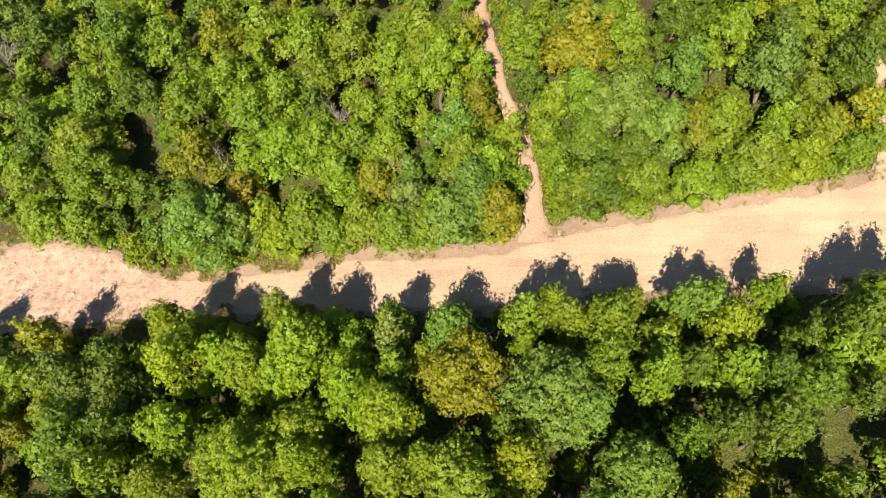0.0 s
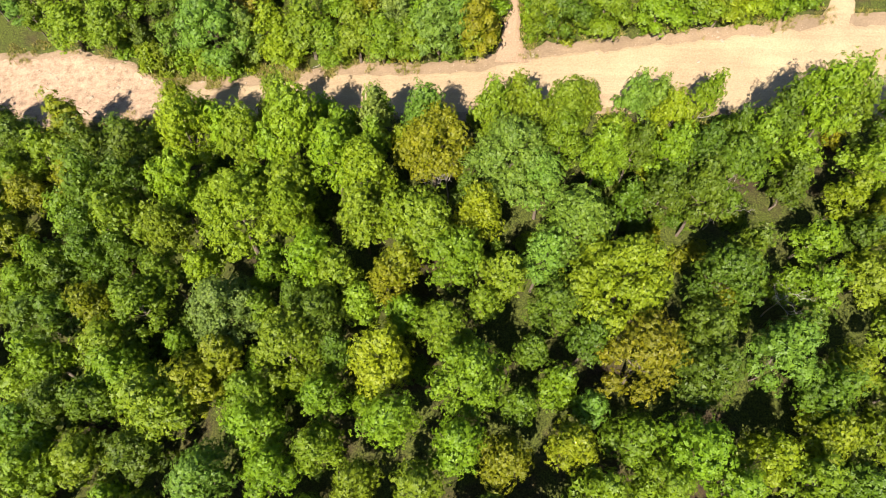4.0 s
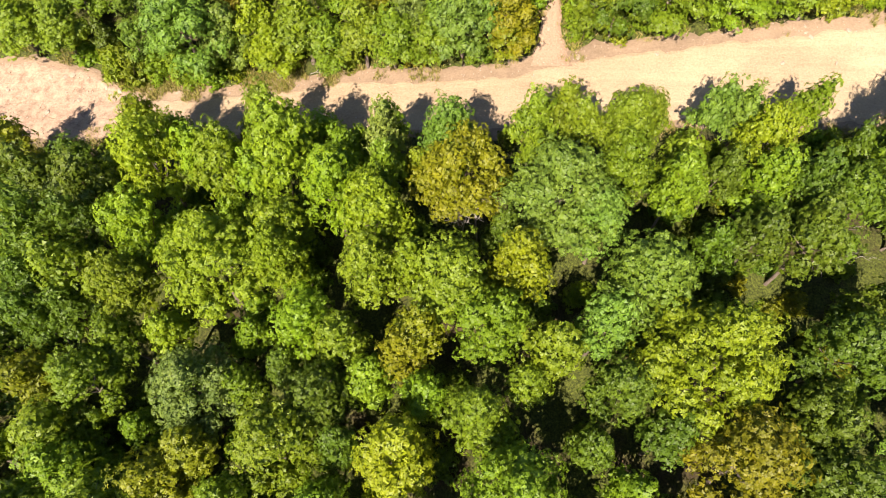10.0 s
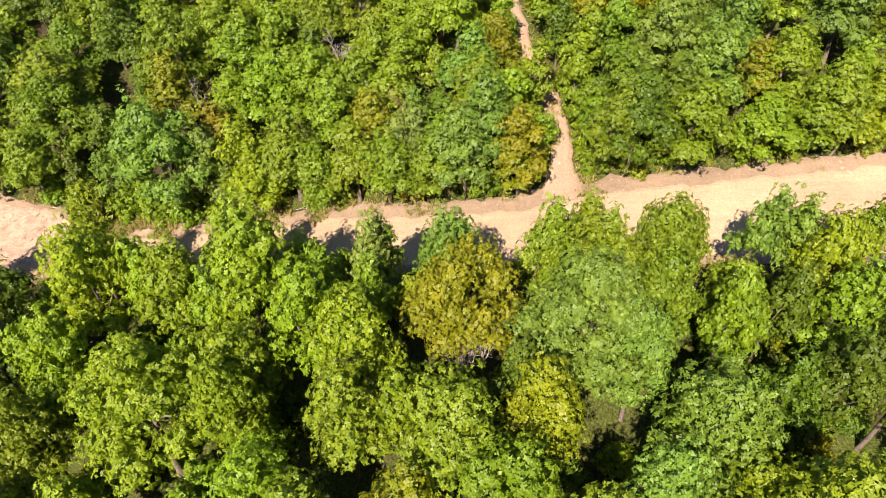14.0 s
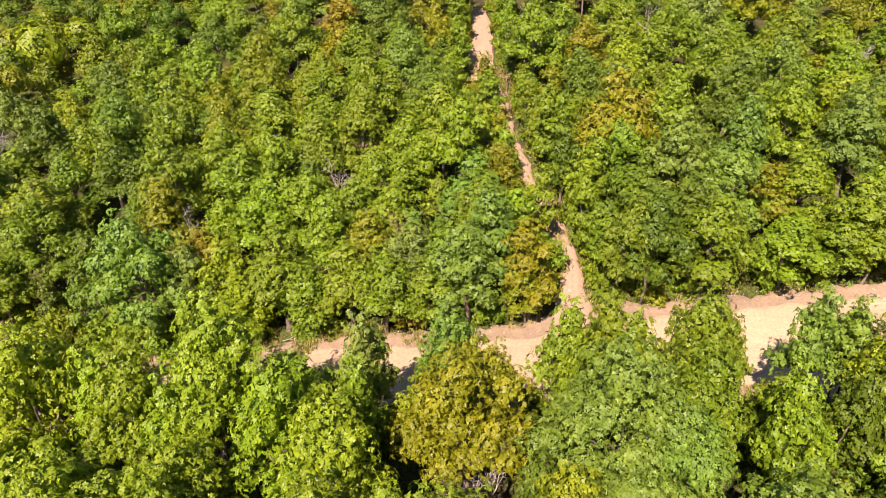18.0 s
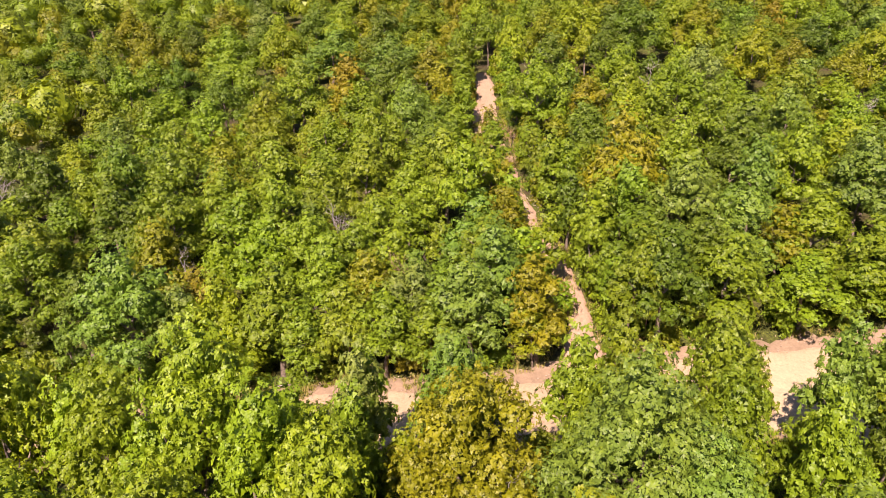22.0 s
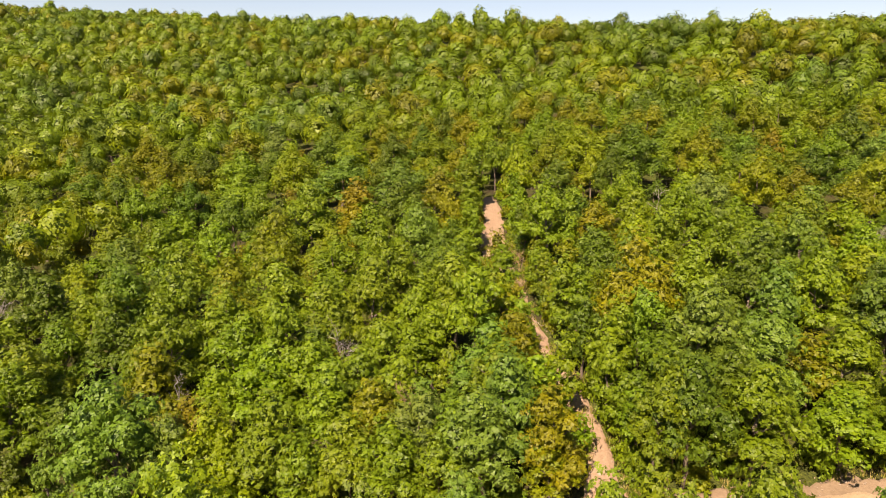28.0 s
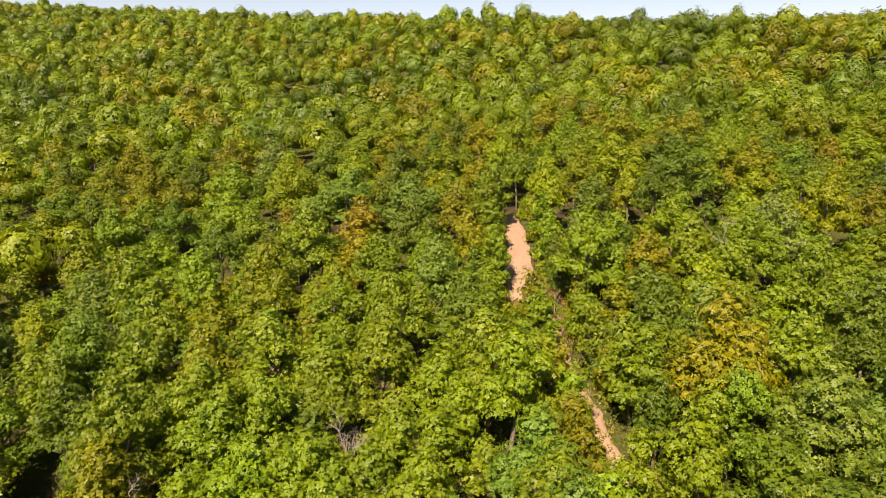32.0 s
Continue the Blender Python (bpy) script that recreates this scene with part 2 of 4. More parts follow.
gx = spaced((-2500, -600, 8), (-600, -100, 25), (-100, -56, 22), (-56, 56, 140), (56, 100, 22), (100, 600, 25), (600, 2501, 8))
gy = spaced((-1500, -200, 8), (-200, -30, 17), (-30, 20, 50), (20, 62, 53), (62, 112, 50), (112, 480, 46), (480, 3001, 12))
verts, faces = sheet(gx, gy, ground_lift)
ground = new("ground", mesh_from("ground", verts, faces, SOIL, True))
tagged(ground, "brown leaf litter and weeds on a wooded hillside", "ground", kind="structure")


def wobble(a, seed, size):
    return size * (noise.noise(Vector((a * 0.45, seed, 0))) + 0.6 * noise.noise(Vector((a * 1.7, seed, 3))))


def strip(name, mat, along, left, right, lift, cuts=10):
    """A strip of dirt between two ragged edges, on the ground."""
    verts, faces = [], []
    for i, a in enumerate(along):
        p, q = Vector(left(a)), Vector(right(a))
        for j in range(cuts + 1):
            v = p.lerp(q, j / cuts)
            edge = min(j, cuts - j) / cuts
            verts.append((v.x, v.y, ground_z(v.x, v.y) + lift - (0.2 if edge == 0 else 0.0) + (0.03 + 0.11 * ease((-26 - v.x) / 8)) * noise.noise(Vector((v.x * 0.8, v.y * 1.6, 5)))))
            if i and j:
                k = i * (cuts + 1) + j
                faces.append((k - cuts - 2, k - cuts - 1, k, k - 1))
    return new(name, mesh_from(name, verts, faces, mat, True))


rx = np.arange(-90, 90.1, 0.5)
verge = strip("verge", VERGE, rx, lambda a: (a, road_edges(a)[0] - 0.9 + wobble(a, 3, 0.9)), lambda a: (a, road_edges(a)[1] + 0.6 + wobble(a, 9, 0.9)), 0.03, 18)
tagged(verge, "trodden brown dirt verge with dry grass beside the road", "verge", kind="structure")
road = strip("road", ROAD, rx, lambda a: (a, road_edges(a)[0] + wobble(a, 21, 0.5)), lambda a: (a, road_edges(a)[1] - 0.9 + 0.65 * ease((-27 - a) / 4) + wobble(a, 33, 0.6)), 0.07, 22)
tagged(road, "pale sandy dirt road through the woods", "road", kind="structure")
ty = np.arange(30.2, 98.3, 0.5)
tx = lambda a: float(np.interp(a, TRAIL_Y, TRAIL_X))
tw = lambda a: 0.5 * float(np.interp(a, TRAIL_Y, TRAIL_W))
trail = strip("trail", TRAIL, ty, lambda a: (tx(a) - tw(a) + wobble(a, 41, 0.35), a), lambda a: (tx(a) + tw(a) + wobble(a, 47, 0.35), a), 0.10, 6)
tagged(trail, "narrow reddish dirt footpath climbing between the trees", "path", kind="structure")
sy = np.arange(32.8, 49.5, 0.5)
sx = lambda a: float(np.interp(a, SPUR_Y, SPUR_X))
spur = strip("side_track", ROAD, sy, lambda a: (sx(a) - 1.7 + 1.2 * ease((a - 35) / 11) + wobble(a, 51, 0.9), a), lambda a: (sx(a) + 1.7 - 1.2 * ease((a - 35) / 11) + wobble(a, 57, 0.9), a), 0.09, 6)
tagged(spur, "pale sandy side track leaving the road", "track", kind="structure")


# ---- trees ----
TONES = {
    "L": ((0.132, 0.206, 0.010), "light green"),
    "Y": ((0.166, 0.226, 0.008), "yellow-green"),
    "G": ((0.128, 0.205, 0.009), "mid-green"),
    "B": ((0.114, 0.2, 0.022), "bluish green"),
    "D": ((0.079, 0.136, 0.009), "dark green"),
    "O": ((0.165, 0.185, 0.007), "olive-brown"),
    "P": ((0.149, 0.215, 0.037), "pale grey-green"),
    "R": ((0.185, 0.165, 0.010), "rust-tinged"),
    # Q is lightened to put sunlight on the western crowns into the tone
    "Q": ((0.172, 0.262, 0.010), "bright green"),
    "V": ((0.118, 0.215, 0.012), "vivid green"),
}


def unit(v):
    return v / np.maximum(np.linalg.norm(v, axis=1, keepdims=True), 1e-6)


def rosettes(rng, at, facing, length, leaves, broad=1.0, lively=1.0):
    """At each twig's end a rosette of broad leaves; each leaf one small blade, tilted its own way."""
    n = len(at)
    nrm = unit(facing)
    t = rng.normal(size=(n, 3))
    t = unit(t - nrm * (t * nrm).sum(1, keepdims=True))
    b = np.cross(nrm, t)
    out = []
    for j in range(leaves):
        a = 6.283 * j / leaves + rng.uniform(-0.5, 0.5, (n, 1))
        way, side = np.cos(a) * t + np.sin(a) * b, np.cos(a) * b - np.sin(a) * t
        ln = length * rng.uniform(0.7, 1.25, (n, 1))
        w = ln * broad * rng.uniform(0.34, 0.5, (n, 1))
        rise, roll = lively * rng.uniform(-0.45, 0.3, (n, 1)), lively * rng.uniform(-0.35, 0.35, (n, 1))
        p0 = at + way * ln * 0.04 - side * w * 0.6 + nrm * w * roll
        p1 = at + way * ln * 0.42 + side * w - nrm * w * roll
        p2 = at + way * ln + nrm * ln * rise
        out.append(np.stack([p0, p1, p2], 1))
    v = np.concatenate(out).reshape(-1, 3)
    return v, np.arange(len(v), dtype=np.int32).reshape(-1, 3)


def dome(rng, n, low, jitter):
    """n ways spread over a dome that reaches down to the height low."""
    i = np.arange(n) + 0.5
    z = 1 - (1 - low) * i / n
    a = i * 2.39996 + rng.uniform(0, 6.28)
    ring = np.sqrt(np.maximum(0, 1 - z * z))
    return unit(np.stack([ring * np.cos(a), ring * np.sin(a), z], 1) + rng.normal(0, jitter, (n, 3)))


def crown_leaves(seed, R, H, puff, per, leaf, core, leaves=5, apart=1.7, lobes=7, low=-0.5, lively=1.0):
    """A crown of radius R and height H about the origin: a boss on top and two rings of leafy lobes, each lobe covered
    with rounded puffs of leaves that stand a little apart, over an inner shell of coarse leaves added to block light.
    puff: a puff's radius; per: its twigs."""
    rng = np.random.default_rng(seed)
    up = np.array([0, 0, 1.0])
    turn = rng.uniform(0, 6.28)
    fine = 0.76 if R > 3.2 else 1.0
    if R > 3.2:
        lobes += 3
    mid, rad = [np.array([*rng.normal(0, 0.08 * R, 2), 0.24 * H])], [np.array([0.42 * R * fine, 0.42 * R * fine, 0.25 * H])]
    for tier, (n, z0, z1, reach) in enumerate(((lobes - 2, -0.04, 0.17, 0.74), (lobes, -0.36, -0.10, 1.0))):
        for j in range(n):
            a = turn + 1.1 * tier + 6.283 * (j + rng.uniform(-0.3, 0.3)) / n
            r = R * fine * rng.uniform(0.28, 0.46)
            out = R * reach * rng.uniform(0.84, 1.14) - r
            mid.append(np.array([out * math.cos(a), out * math.sin(a), H * rng.uniform(z0, z1)]))
            rad.append(np.array([r, r, min(0.3 * H, r * rng.uniform(0.75, 1.1))]))
    mid, rad = np.array(mid), np.array(rad)

    def open_air(p, j, deep):
        d = (((p[:, None] - mid[None]) / rad[None]) ** 2).sum(2)
        d[:, j] = 9
        return d.min(1) > deep

    P, W, inner, inner_face = [], [], [], []
    for j, (c, q) in enumerate(zip(mid, rad)):
        area = 2 * math.pi * q[0] * (q[0] + q[2]) * 0.75
        w = dome(rng, max(5, int(area * (1 - low) / 1.5 / (apart * puff) ** 2)), low, 0.16)
        p = c + w * q * np.where(rng.random((len(w), 1)) < 0.84, rng.uniform(0.84, 1.08, (len(w), 1)), rng.uniform(1.05, 1.35, (len(w), 1)))
        keep = open_air(p, j, 0.62)
        P.append(p[keep])
        W.append(w[keep])
        w = dome(rng, max(8, int(area / (0.8 * core ** 2))), -0.6, 0.04)
        p = c + w * q * rng.uniform(0.55, 0.74, (len(w), 1))
        keep = open_air(p, j, 0.4)
        inner.append(p[keep])
        inner_face.append(w[keep] + 0.25 * up + rng.normal(0, 0.22, (keep.sum(), 3)))
    P, W = np.concatenate(P), np.concatenate(W)
    size = puff * rng.uniform(0.6, 1.3, len(P))
    count = np.maximum(2, (per * (size / puff) ** 2 * rng.uniform(0.8, 1.2, len(P))).astype(int))
    at, w, s = (np.repeat(a, count, 0) for a in (P, W, size))
    d = unit(rng.normal(size=at.shape) + 1.15 * unit(w + 0.45 * up))
    at = at + d * s[:, None] * rng.uniform(0.7, 1.08, (len(at), 1)) * np.array([1.05, 1.05, 0.72])
    v, f = rosettes(rng, at, d * (0.4 + 0.6 * lively) + w * 0.6 * (1 - lively) + 0.2 * up + lively * rng.normal(0, 0.28, at.shape), leaf, leaves, 1.0, lively)
    cv, cf = rosettes(rng, np.concatenate(inner), np.concatenate(inner_face), core, 2, 1.3)
    return np.concatenate([v, cv]), np.concatenate([f, cf + len(v)])


def tube(points, radii, sides=7):
    verts, faces = [], []
    for i, (p, r) in enumerate(zip(points, radii)):
        p = Vector(p)
        way = (Vector(points[min(i + 1, len(points) - 1)]) - Vector(points[max(i - 1, 0)])).normalized()
        q = way.to_track_quat("Z", "Y")
        for j in range(sides):
            a = 2 * math.pi * j / sides
            verts.append(tuple(p + q @ Vector((r * math.cos(a), r * math.sin(a), 0))))
            if i:
                k = (i - 1) * sides
                faces.append((k + j, k + (j + 1) % sides, k + sides + (j + 1) % sides, k + sides + j))
    return verts, faces


def bent(rng, start, end, steps, sag):
    a, b = np.array(start, float), np.array(end, float)
    return [tuple(a + (b - a) * k / steps + (rng.normal(0, sag, 3) if 0 < k < steps else 0)) for k in range(steps + 1)]


def part(name, me, parent, label=""):
    ob = new(name, me)
    ob.parent = parent
    if label:
        tagged(ob, label)
    return ob


# Model trees, small, middling and broad, with leaves of one size; each built finely and plainly.
def tree_model(seed, R, puff, per, leaf, core, leaves, limbs, deep, lively):
    rng = np.random.default_rng(seed + 500)
    tall = 3.6 + 2.0 * R
    H = deep * tall
    v, f = crown_leaves(seed, R, H, puff, per, leaf, core, leaves, 1.8, 6 + seed % 3, -0.5, lively)
    crown = mesh_from("crown", v + np.array([0, 0, tall - 0.52 * H]), f, LEAF)
    lean = rng.normal(0, 0.18, 2)
    g = 0.05 + 0.05 * R
    v, f = tube(bent(rng, (0, 0, -0.3), (lean[0], lean[1], tall - 0.3 * H), 5, 0.07), [g * k for k in (1.1, 0.9, 0.78, 0.6, 0.42, 0.15)])
    trunk = mesh_from("trunk", v, f, BARK, True)
    arms = []
    for k in range(limbs):
        a = 2 * math.pi * (k + 0.4 * rng.random()) / limbs
        z0 = tall * rng.uniform(0.36, 0.55)
        end = (0.6 * R * math.cos(a), 0.6 * R * math.sin(a), z0 + tall * rng.uniform(0.12, 0.24))
        v, f = tube(bent(rng, (lean[0] * 0.5, lean[1] * 0.5, z0), end, 4, 0.12), [g * k for k in (0.5, 0.36, 0.27, 0.18, 0.07)], 5)
        arms.append(mesh_from("limb", v, f, BARK, True))
    return R, tall, crown, trunk, arms


SIZES = (1.6, 2.5, 3.7)
NEAR = {R: [tree_model(int(R * 40) + s, R, 0.29, 7, 0.14, 0.26, 5, 4, 0.64, 0.6) for s in range(n)] for R, n in zip(SIZES, (4, 6, 5))}
MID = {R: [tree_model(int(R * 40) + 20 + s, R, 0.31, 5, 0.165, 0.32, 4, 3, 0.76, 0.4) for s in range(n)] for R, n in zip(SIZES, (3, 6, 4))}
# species names are assumed, handed out by leaf tone
KINDS = {"L": "hickory_tree", "Q": "hickory_tree", "Y": "hickory_tree", "G": "oak_tree", "B": "elm_tree", "D": "beech_tree", "O": "maple_tree", "P": "ash_tree", "R": "maple_tree", "V": "ash_tree"}
rng = random.Random(7)
stand = []


def tree(x, y, r, h, tone, near=None):
    """One broadleaf tree, its crown r metres in radius and its top h metres up."""
    if near is None:
        near = abs(x - 2) < 26 and -3 < y < 27
    nearest = min(SIZES, key=lambda a: abs(a - r))
    R, tall, crown, trunk, arms = rng.choice((NEAR if near else MID)[nearest])
    colour, words = TONES[tone]
    root = new(KINDS[tone])
    root.empty_display_size = 0.5
    size = "tall" if h > 9.5 else "small" if h < 6.5 else "mid-sized"
    place = "on the wooded slope" if y > 36 else "beside the dirt road" if y > 16 else "in the woods below the road"
    tagged(root, f"{size} {words} broadleaf tree {place}", "tree", "trees of the wood", "thing")
    kids = [part("trunk", trunk, root), part("crown", crown, root, f"{words} leaves in uneven clumps")]
    kids += [part("limb", a, root) for a in arms if y < 80]
    kids[1].color = (*[c * rng.uniform(0.92, 1.08) for c in colour], 1)
    root.matrix_basis = Matrix.LocRotScale((x, y, ground_z(x, y)), Euler((rng.gauss(0, 0.04), rng.gauss(0, 0.04), rng.uniform(0, 6.28))), (r / R, r / R, h / tall))
    stand.append((x, y, r))
    return root


def shrub_model(seed):
    v, f = crown_leaves(seed, 1.0, 1.7, 0.22, 5, 0.15, 0.26, 4, 1.7, 5)
    crown = mesh_from("foliage", v + np.array([0, 0, 0.75]), f, LEAF)
    rs = np.random.default_rng(seed)
    stems = []
    for k in range(3):
        a = 2.1 * k + rs.uniform(0, 1)
        v, f = tube(bent(rs, (0.06 * math.cos(a), 0.06 * math.sin(a), -0.15), (0.5 * math.cos(a), 0.5 * math.sin(a), 1.1), 3, 0.05), (0.03, 0.025, 0.018, 0.008), 5)
        stems.append(mesh_from("stem", v, f, BARK, True))
    return crown, stems


SHRUBS = [shrub_model(300 + s) for s in range(5)]
bushes = []


def shrub(x, y, r, h, tone):
    crown, stems = rng.choice(SHRUBS)
    colour, words = TONES[tone]
    root = new("shrub")
    root.empty_display_size = 0.3
    place = "on the road verge" if bare(x, y) < 2.5 else "under the trees"
    tagged(root, f"low {words} leafy shrub {place}", "shrub", "shrubs of the wood", "thing")
    part("foliage", crown, root).color = (*[c * rng.uniform(0.9, 1.1) for c in colour], 1)
    for st in stems:
        part("stem", st, root)
    root.matrix_basis = Matrix.LocRotScale((x, y, ground_z(x, y)), Euler((0, 0, rng.uniform(0, 6.28))), (r, r, h / 1.65))
    bushes.append((x, y, r))


tree(-21.9, 17.3, 2.7, 13.4, "Q")
tree(-17.1, 17.5, 2.4, 12.0, "Q")
tree(-12.3, 17.4, 3.0, 14.2, "Q")
tree(-7.7, 18.5, 1.6, 9.5, "L")
tree(-4.2, 20.7, 1.6, 9.3, "L")
tree(0.5, 19.4, 2.3, 10.6, "B")
tree(6.3, 20.2, 1.9, 9.9, "L")
tree(9.8, 20.4, 1.7, 9.6, "L")
tree(8.1, 14.1, 3.8, 13.4, "B")
tree(14.0, 21.3, 1.5, 9.1, "Y")
tree(12.4, 16.6, 2.3, 10.3, "L")
tree(18.7, 21.7, 1.5, 10.4, "B")
tree(21.3, 21.2, 1.8, 9.4, "B")
tree(17.3, 16.7, 2.2, 8.2, "G")
tree(21.3, 22.2, 1.1, 8.9, "G")
tree(22.2, 19.1, 2.1, 10.9, "Y")
tree(25.6, 22.8, 1.4, 9.8, "L")
tree(21.7, 16.2, 2.0, 10.5, "G")
tree(-7.8, 14.7, 2.7, 12.9, "Q")
tree(-5.0, 17.0, 1.7, 10.8, "V")
tree(1.2, 15.6, 3.5, 11.5, "O")
tree(-4.5, 12.8, 2.5, 12.1, "Y")
tree(-15.8, 9.1, 3.8, 13.7, "Q")
tree(-22.5, 11.5, 2.6, 12.9, "Q")
tree(-11.3, 12.5, 2.5, 11.0, "Q")
tree(-10.6, 10.0, 2.1, 11.8, "Q")
tree(-4.6, 8.9, 2.5, 11.5, "L")
tree(0.8, 8.7, 3.1, 11.6, "L")
tree(5.1, 8.7, 2.3, 11.2, "Y")
tree(13.4, 7.8, 3.1, 12.6, "B")
tree(10.7, 12.5, 2.4, 10.7, "B")
tree(10.4, 5.3, 2.2, 10.7, "B")
tree(-9.2, 5.6, 2.4, 11.3, "Q")
tree(-6.4, 4.4, 2.0, 10.3, "L")
tree(-1.5, 5.5, 1.9, 9.6, "O")
tree(3.2, 5.5, 2.6, 11.7, "G")
tree(7.4, 4.4, 2.0, 10.5, "L")
tree(16.4, 2.4, 3.9, 14.5, "Y")
tree(-16.2, 1.3, 3.2, 10.8, "P")
tree(-28.4, 1.8, 2.3, 9.8, "O")
tree(-23.6, 1.0, 2.4, 11.1, "G")
tree(-7.5, 1.1, 2.3, 10.4, "D")
tree(-4.6, 2.1, 1.9, 8.3, "G")
tree(2.7, -0.2, 2.3, 10.7, "L")
tree(11.3, 1.5, 2.2, 10.4, "D")
# Below the road east of x = 18, darker leaf tones stand in for shade.
tree(26.5, 13.6, 2.7, 12.0, "D")
tree(24.0, 11.4, 2.3, 12.3, "D")
tree(25.4, 4.3, 2.8, 12.0, "D")
tree(21.2, 12.4, 1.8, 10.8, "D")
tree(18.2, 10.7, 1.6, 9.8, "D")
tree(-1.8, -3.2, 2.8, 10.7, "Y")
tree(5.1, -4.5, 3.3, 13.3, "L")
tree(18.0, -2.9, 3.1, 12.7, "O")
tree(23.4, 0.2, 2.4, 10.2, "D")
tree(-9.9, -2.7, 2.9, 12.2, "G")
tree(-17.8, -5.0, 2.8, 9.9, "O")
tree(-15.5, -2.6, 1.9, 9.5, "O")
tree(-26.4, -2.3, 2.7, 10.3, "L")
tree(-21.6, -5.0, 1.9, 9.2, "G")
tree(-26.5, -6.0, 2.3, 10.5, "D")
tree(-6.7, -5.6, 2.2, 9.0, "G")
tree(-12.8, -5.8, 2.2, 10.3, "G")
tree(23.4, -3.5, 2.7, 11.5, "D")
tree(10.0, -1.8, 1.4, 7.9, "D")
tree(14.1, -1.1, 1.8, 9.4, "D")
tree(-32.7, 17.2, 2.4, 10.7, "D")
tree(-27.3, 15.6, 2.7, 11.3, "D")
tree(-30.1, 12.3, 2.7, 13.4, "D")
tree(-26.9, 9.6, 2.6, 12.3, "L")
tree(-30.9, 8.6, 2.2, 10.2, "D")
tree(-26.2, 12.8, 2.2, 12.2, "D")
tree(-22.1, 7.8, 2.3, 11.8, "L")
tree(-29.8, 5.9, 2.1, 10.4, "D")
tree(-26.7, 6.7, 2.1, 9.5, "D")
tree(-13.2, 1.8, 1.6, 8.0, "L")
tree(11.9, -4.2, 1.7, 8.7, "G")
tree(29.0, 16.7, 2.0, 11.7, "G")
tree(23.5, 15.3, 2.2, 12.1, "D")
tree(27.2, 17.9, 1.6, 10.4, "D")
tree(-0.7, 1.5, 1.7, 8.2, "G")
tree(-2.4, 3.4, 1.7, 9.7, "O")
tree(-21.9, 4.4, 2.1, 9.7, "G")
tree(28.2, 7.9, 1.9, 10.0, "D")
tree(-2.0, 9.3, 1.6, 10.5, "G")
tree(-13.6, 15.6, 1.8, 10.1, "Q")
tree(15.5, 14.5, 1.6, 10.9, "G")
tree(-31.4, -3.5, 2.4, 11.2, "G")
tree(-29.5, -6.7, 2.3, 10.5, "D")
tree(-24.3, -4.4, 2.8, 10.0, "G")
tree(-19.6, -6.7, 3.1, 12.7, "G")
tree(-12.2, -8.1, 2.6, 9.5, "L")
tree(29.2, -1.9, 2.9, 12.4, "B")
tree(32.4, -7.2, 2.4, 9.8, "Y")
tree(27.8, -9.0, 2.4, 9.1, "Y")
tree(21.7, -8.7, 2.8, 12.1, "G")
tree(17.2, -8.4, 2.4, 9.4, "G")
tree(12.4, -8.5, 2.1, 10.4, "O")
tree(8.3, -9.9, 2.4, 9.2, "O")
tree(3.9, -9.4, 2.5, 11.0, "L")
tree(-6.3, -9.5, 2.1, 8.9, "G")
tree(-10.8, -11.4, 2.5, 9.4, "G")
tree(-15.6, -11.9, 2.6, 11.5, "B")
tree(-21.4, -10.5, 2.6, 9.6, "D")
tree(-26.0, -11.1, 2.6, 9.6, "L")
tree(-29.5, -12.0, 2.7, 10.9, "G")
tree(32.5, -4.0, 2.5, 10.3, "D")
tree(1.6, -12.4, 2.0, 10.3, "L")
tree(-3.4, -12.2, 2.1, 8.9, "G")
tree(14.4, -12.2, 2.0, 9.5, "G")
tree(19.7, -11.7, 2.4, 9.3, "G")
tree(25.0, -11.3, 2.0, 9.0, "G")
tree(31.0, -10.7, 2.0, 10.2, "G")
tree(-0.8, -7.5, 2.5, 11.5, "G")
tree(-36.0, 33.1, 2.4, 8.0, "L")
tree(-40.4, 34.0, 2.7, 7.3, "L")
tree(-42.0, 37.4, 2.8, 9.0, "L")
tree(-22.7, 30.6, 4.0, 12.5, "B")
tree(-19.7, 30.8, 2.2, 9.1, "B")
tree(-17.0, 31.6, 2.3, 9.0, "Y")
tree(-15.7, 30.5, 2.1, 6.1, "Y")
tree(-19.8, 35.1, 1.9, 7.2, "R")
tree(-12.8, 31.8, 3.0, 9.0, "G")
tree(-10.7, 30.9, 2.3, 6.8, "L")
tree(-7.7, 31.0, 2.5, 7.8, "L")
tree(-5.1, 30.8, 2.5, 7.5, "L")
tree(-2.1, 30.7, 2.2, 6.0, "L")
tree(0.8, 30.6, 2.9, 8.8, "B")
tree(5.0, 30.7, 2.4, 8.3, "O")
tree(4.7, 30.6, 1.7, 4.7, "O")
tree(-10.0, 35.2, 2.6, 8.6, "G")
tree(-6.8, 35.1, 2.3, 7.3, "O")
tree(-3.7, 32.6, 2.3, 7.7, "P")
tree(-1.1, 31.8, 2.3, 7.5, "G")
tree(1.9, 32.7, 2.7, 10.0, "B")
tree(3.9, 35.9, 1.9, 7.7, "L")
tree(1.4, 36.6, 2.8, 8.4, "L")
tree(2.5, 41.6, 2.4, 7.5, "O")
tree(0.4, 39.8, 2.6, 7.9, "B")
tree(-12.2, 39.0, 3.2, 8.8, "G")
tree(-15.6, 38.5, 2.9, 8.6, "G")
tree(-18.7, 41.9, 3.0, 9.0, "G")
tree(-19.1, 37.8, 2.2, 7.6, "G")
tree(-9.1, 39.2, 2.6, 7.5, "L")
tree(-5.4, 38.4, 2.4, 7.1, "L")
tree(-7.6, 41.9, 2.1, 7.8, "G")
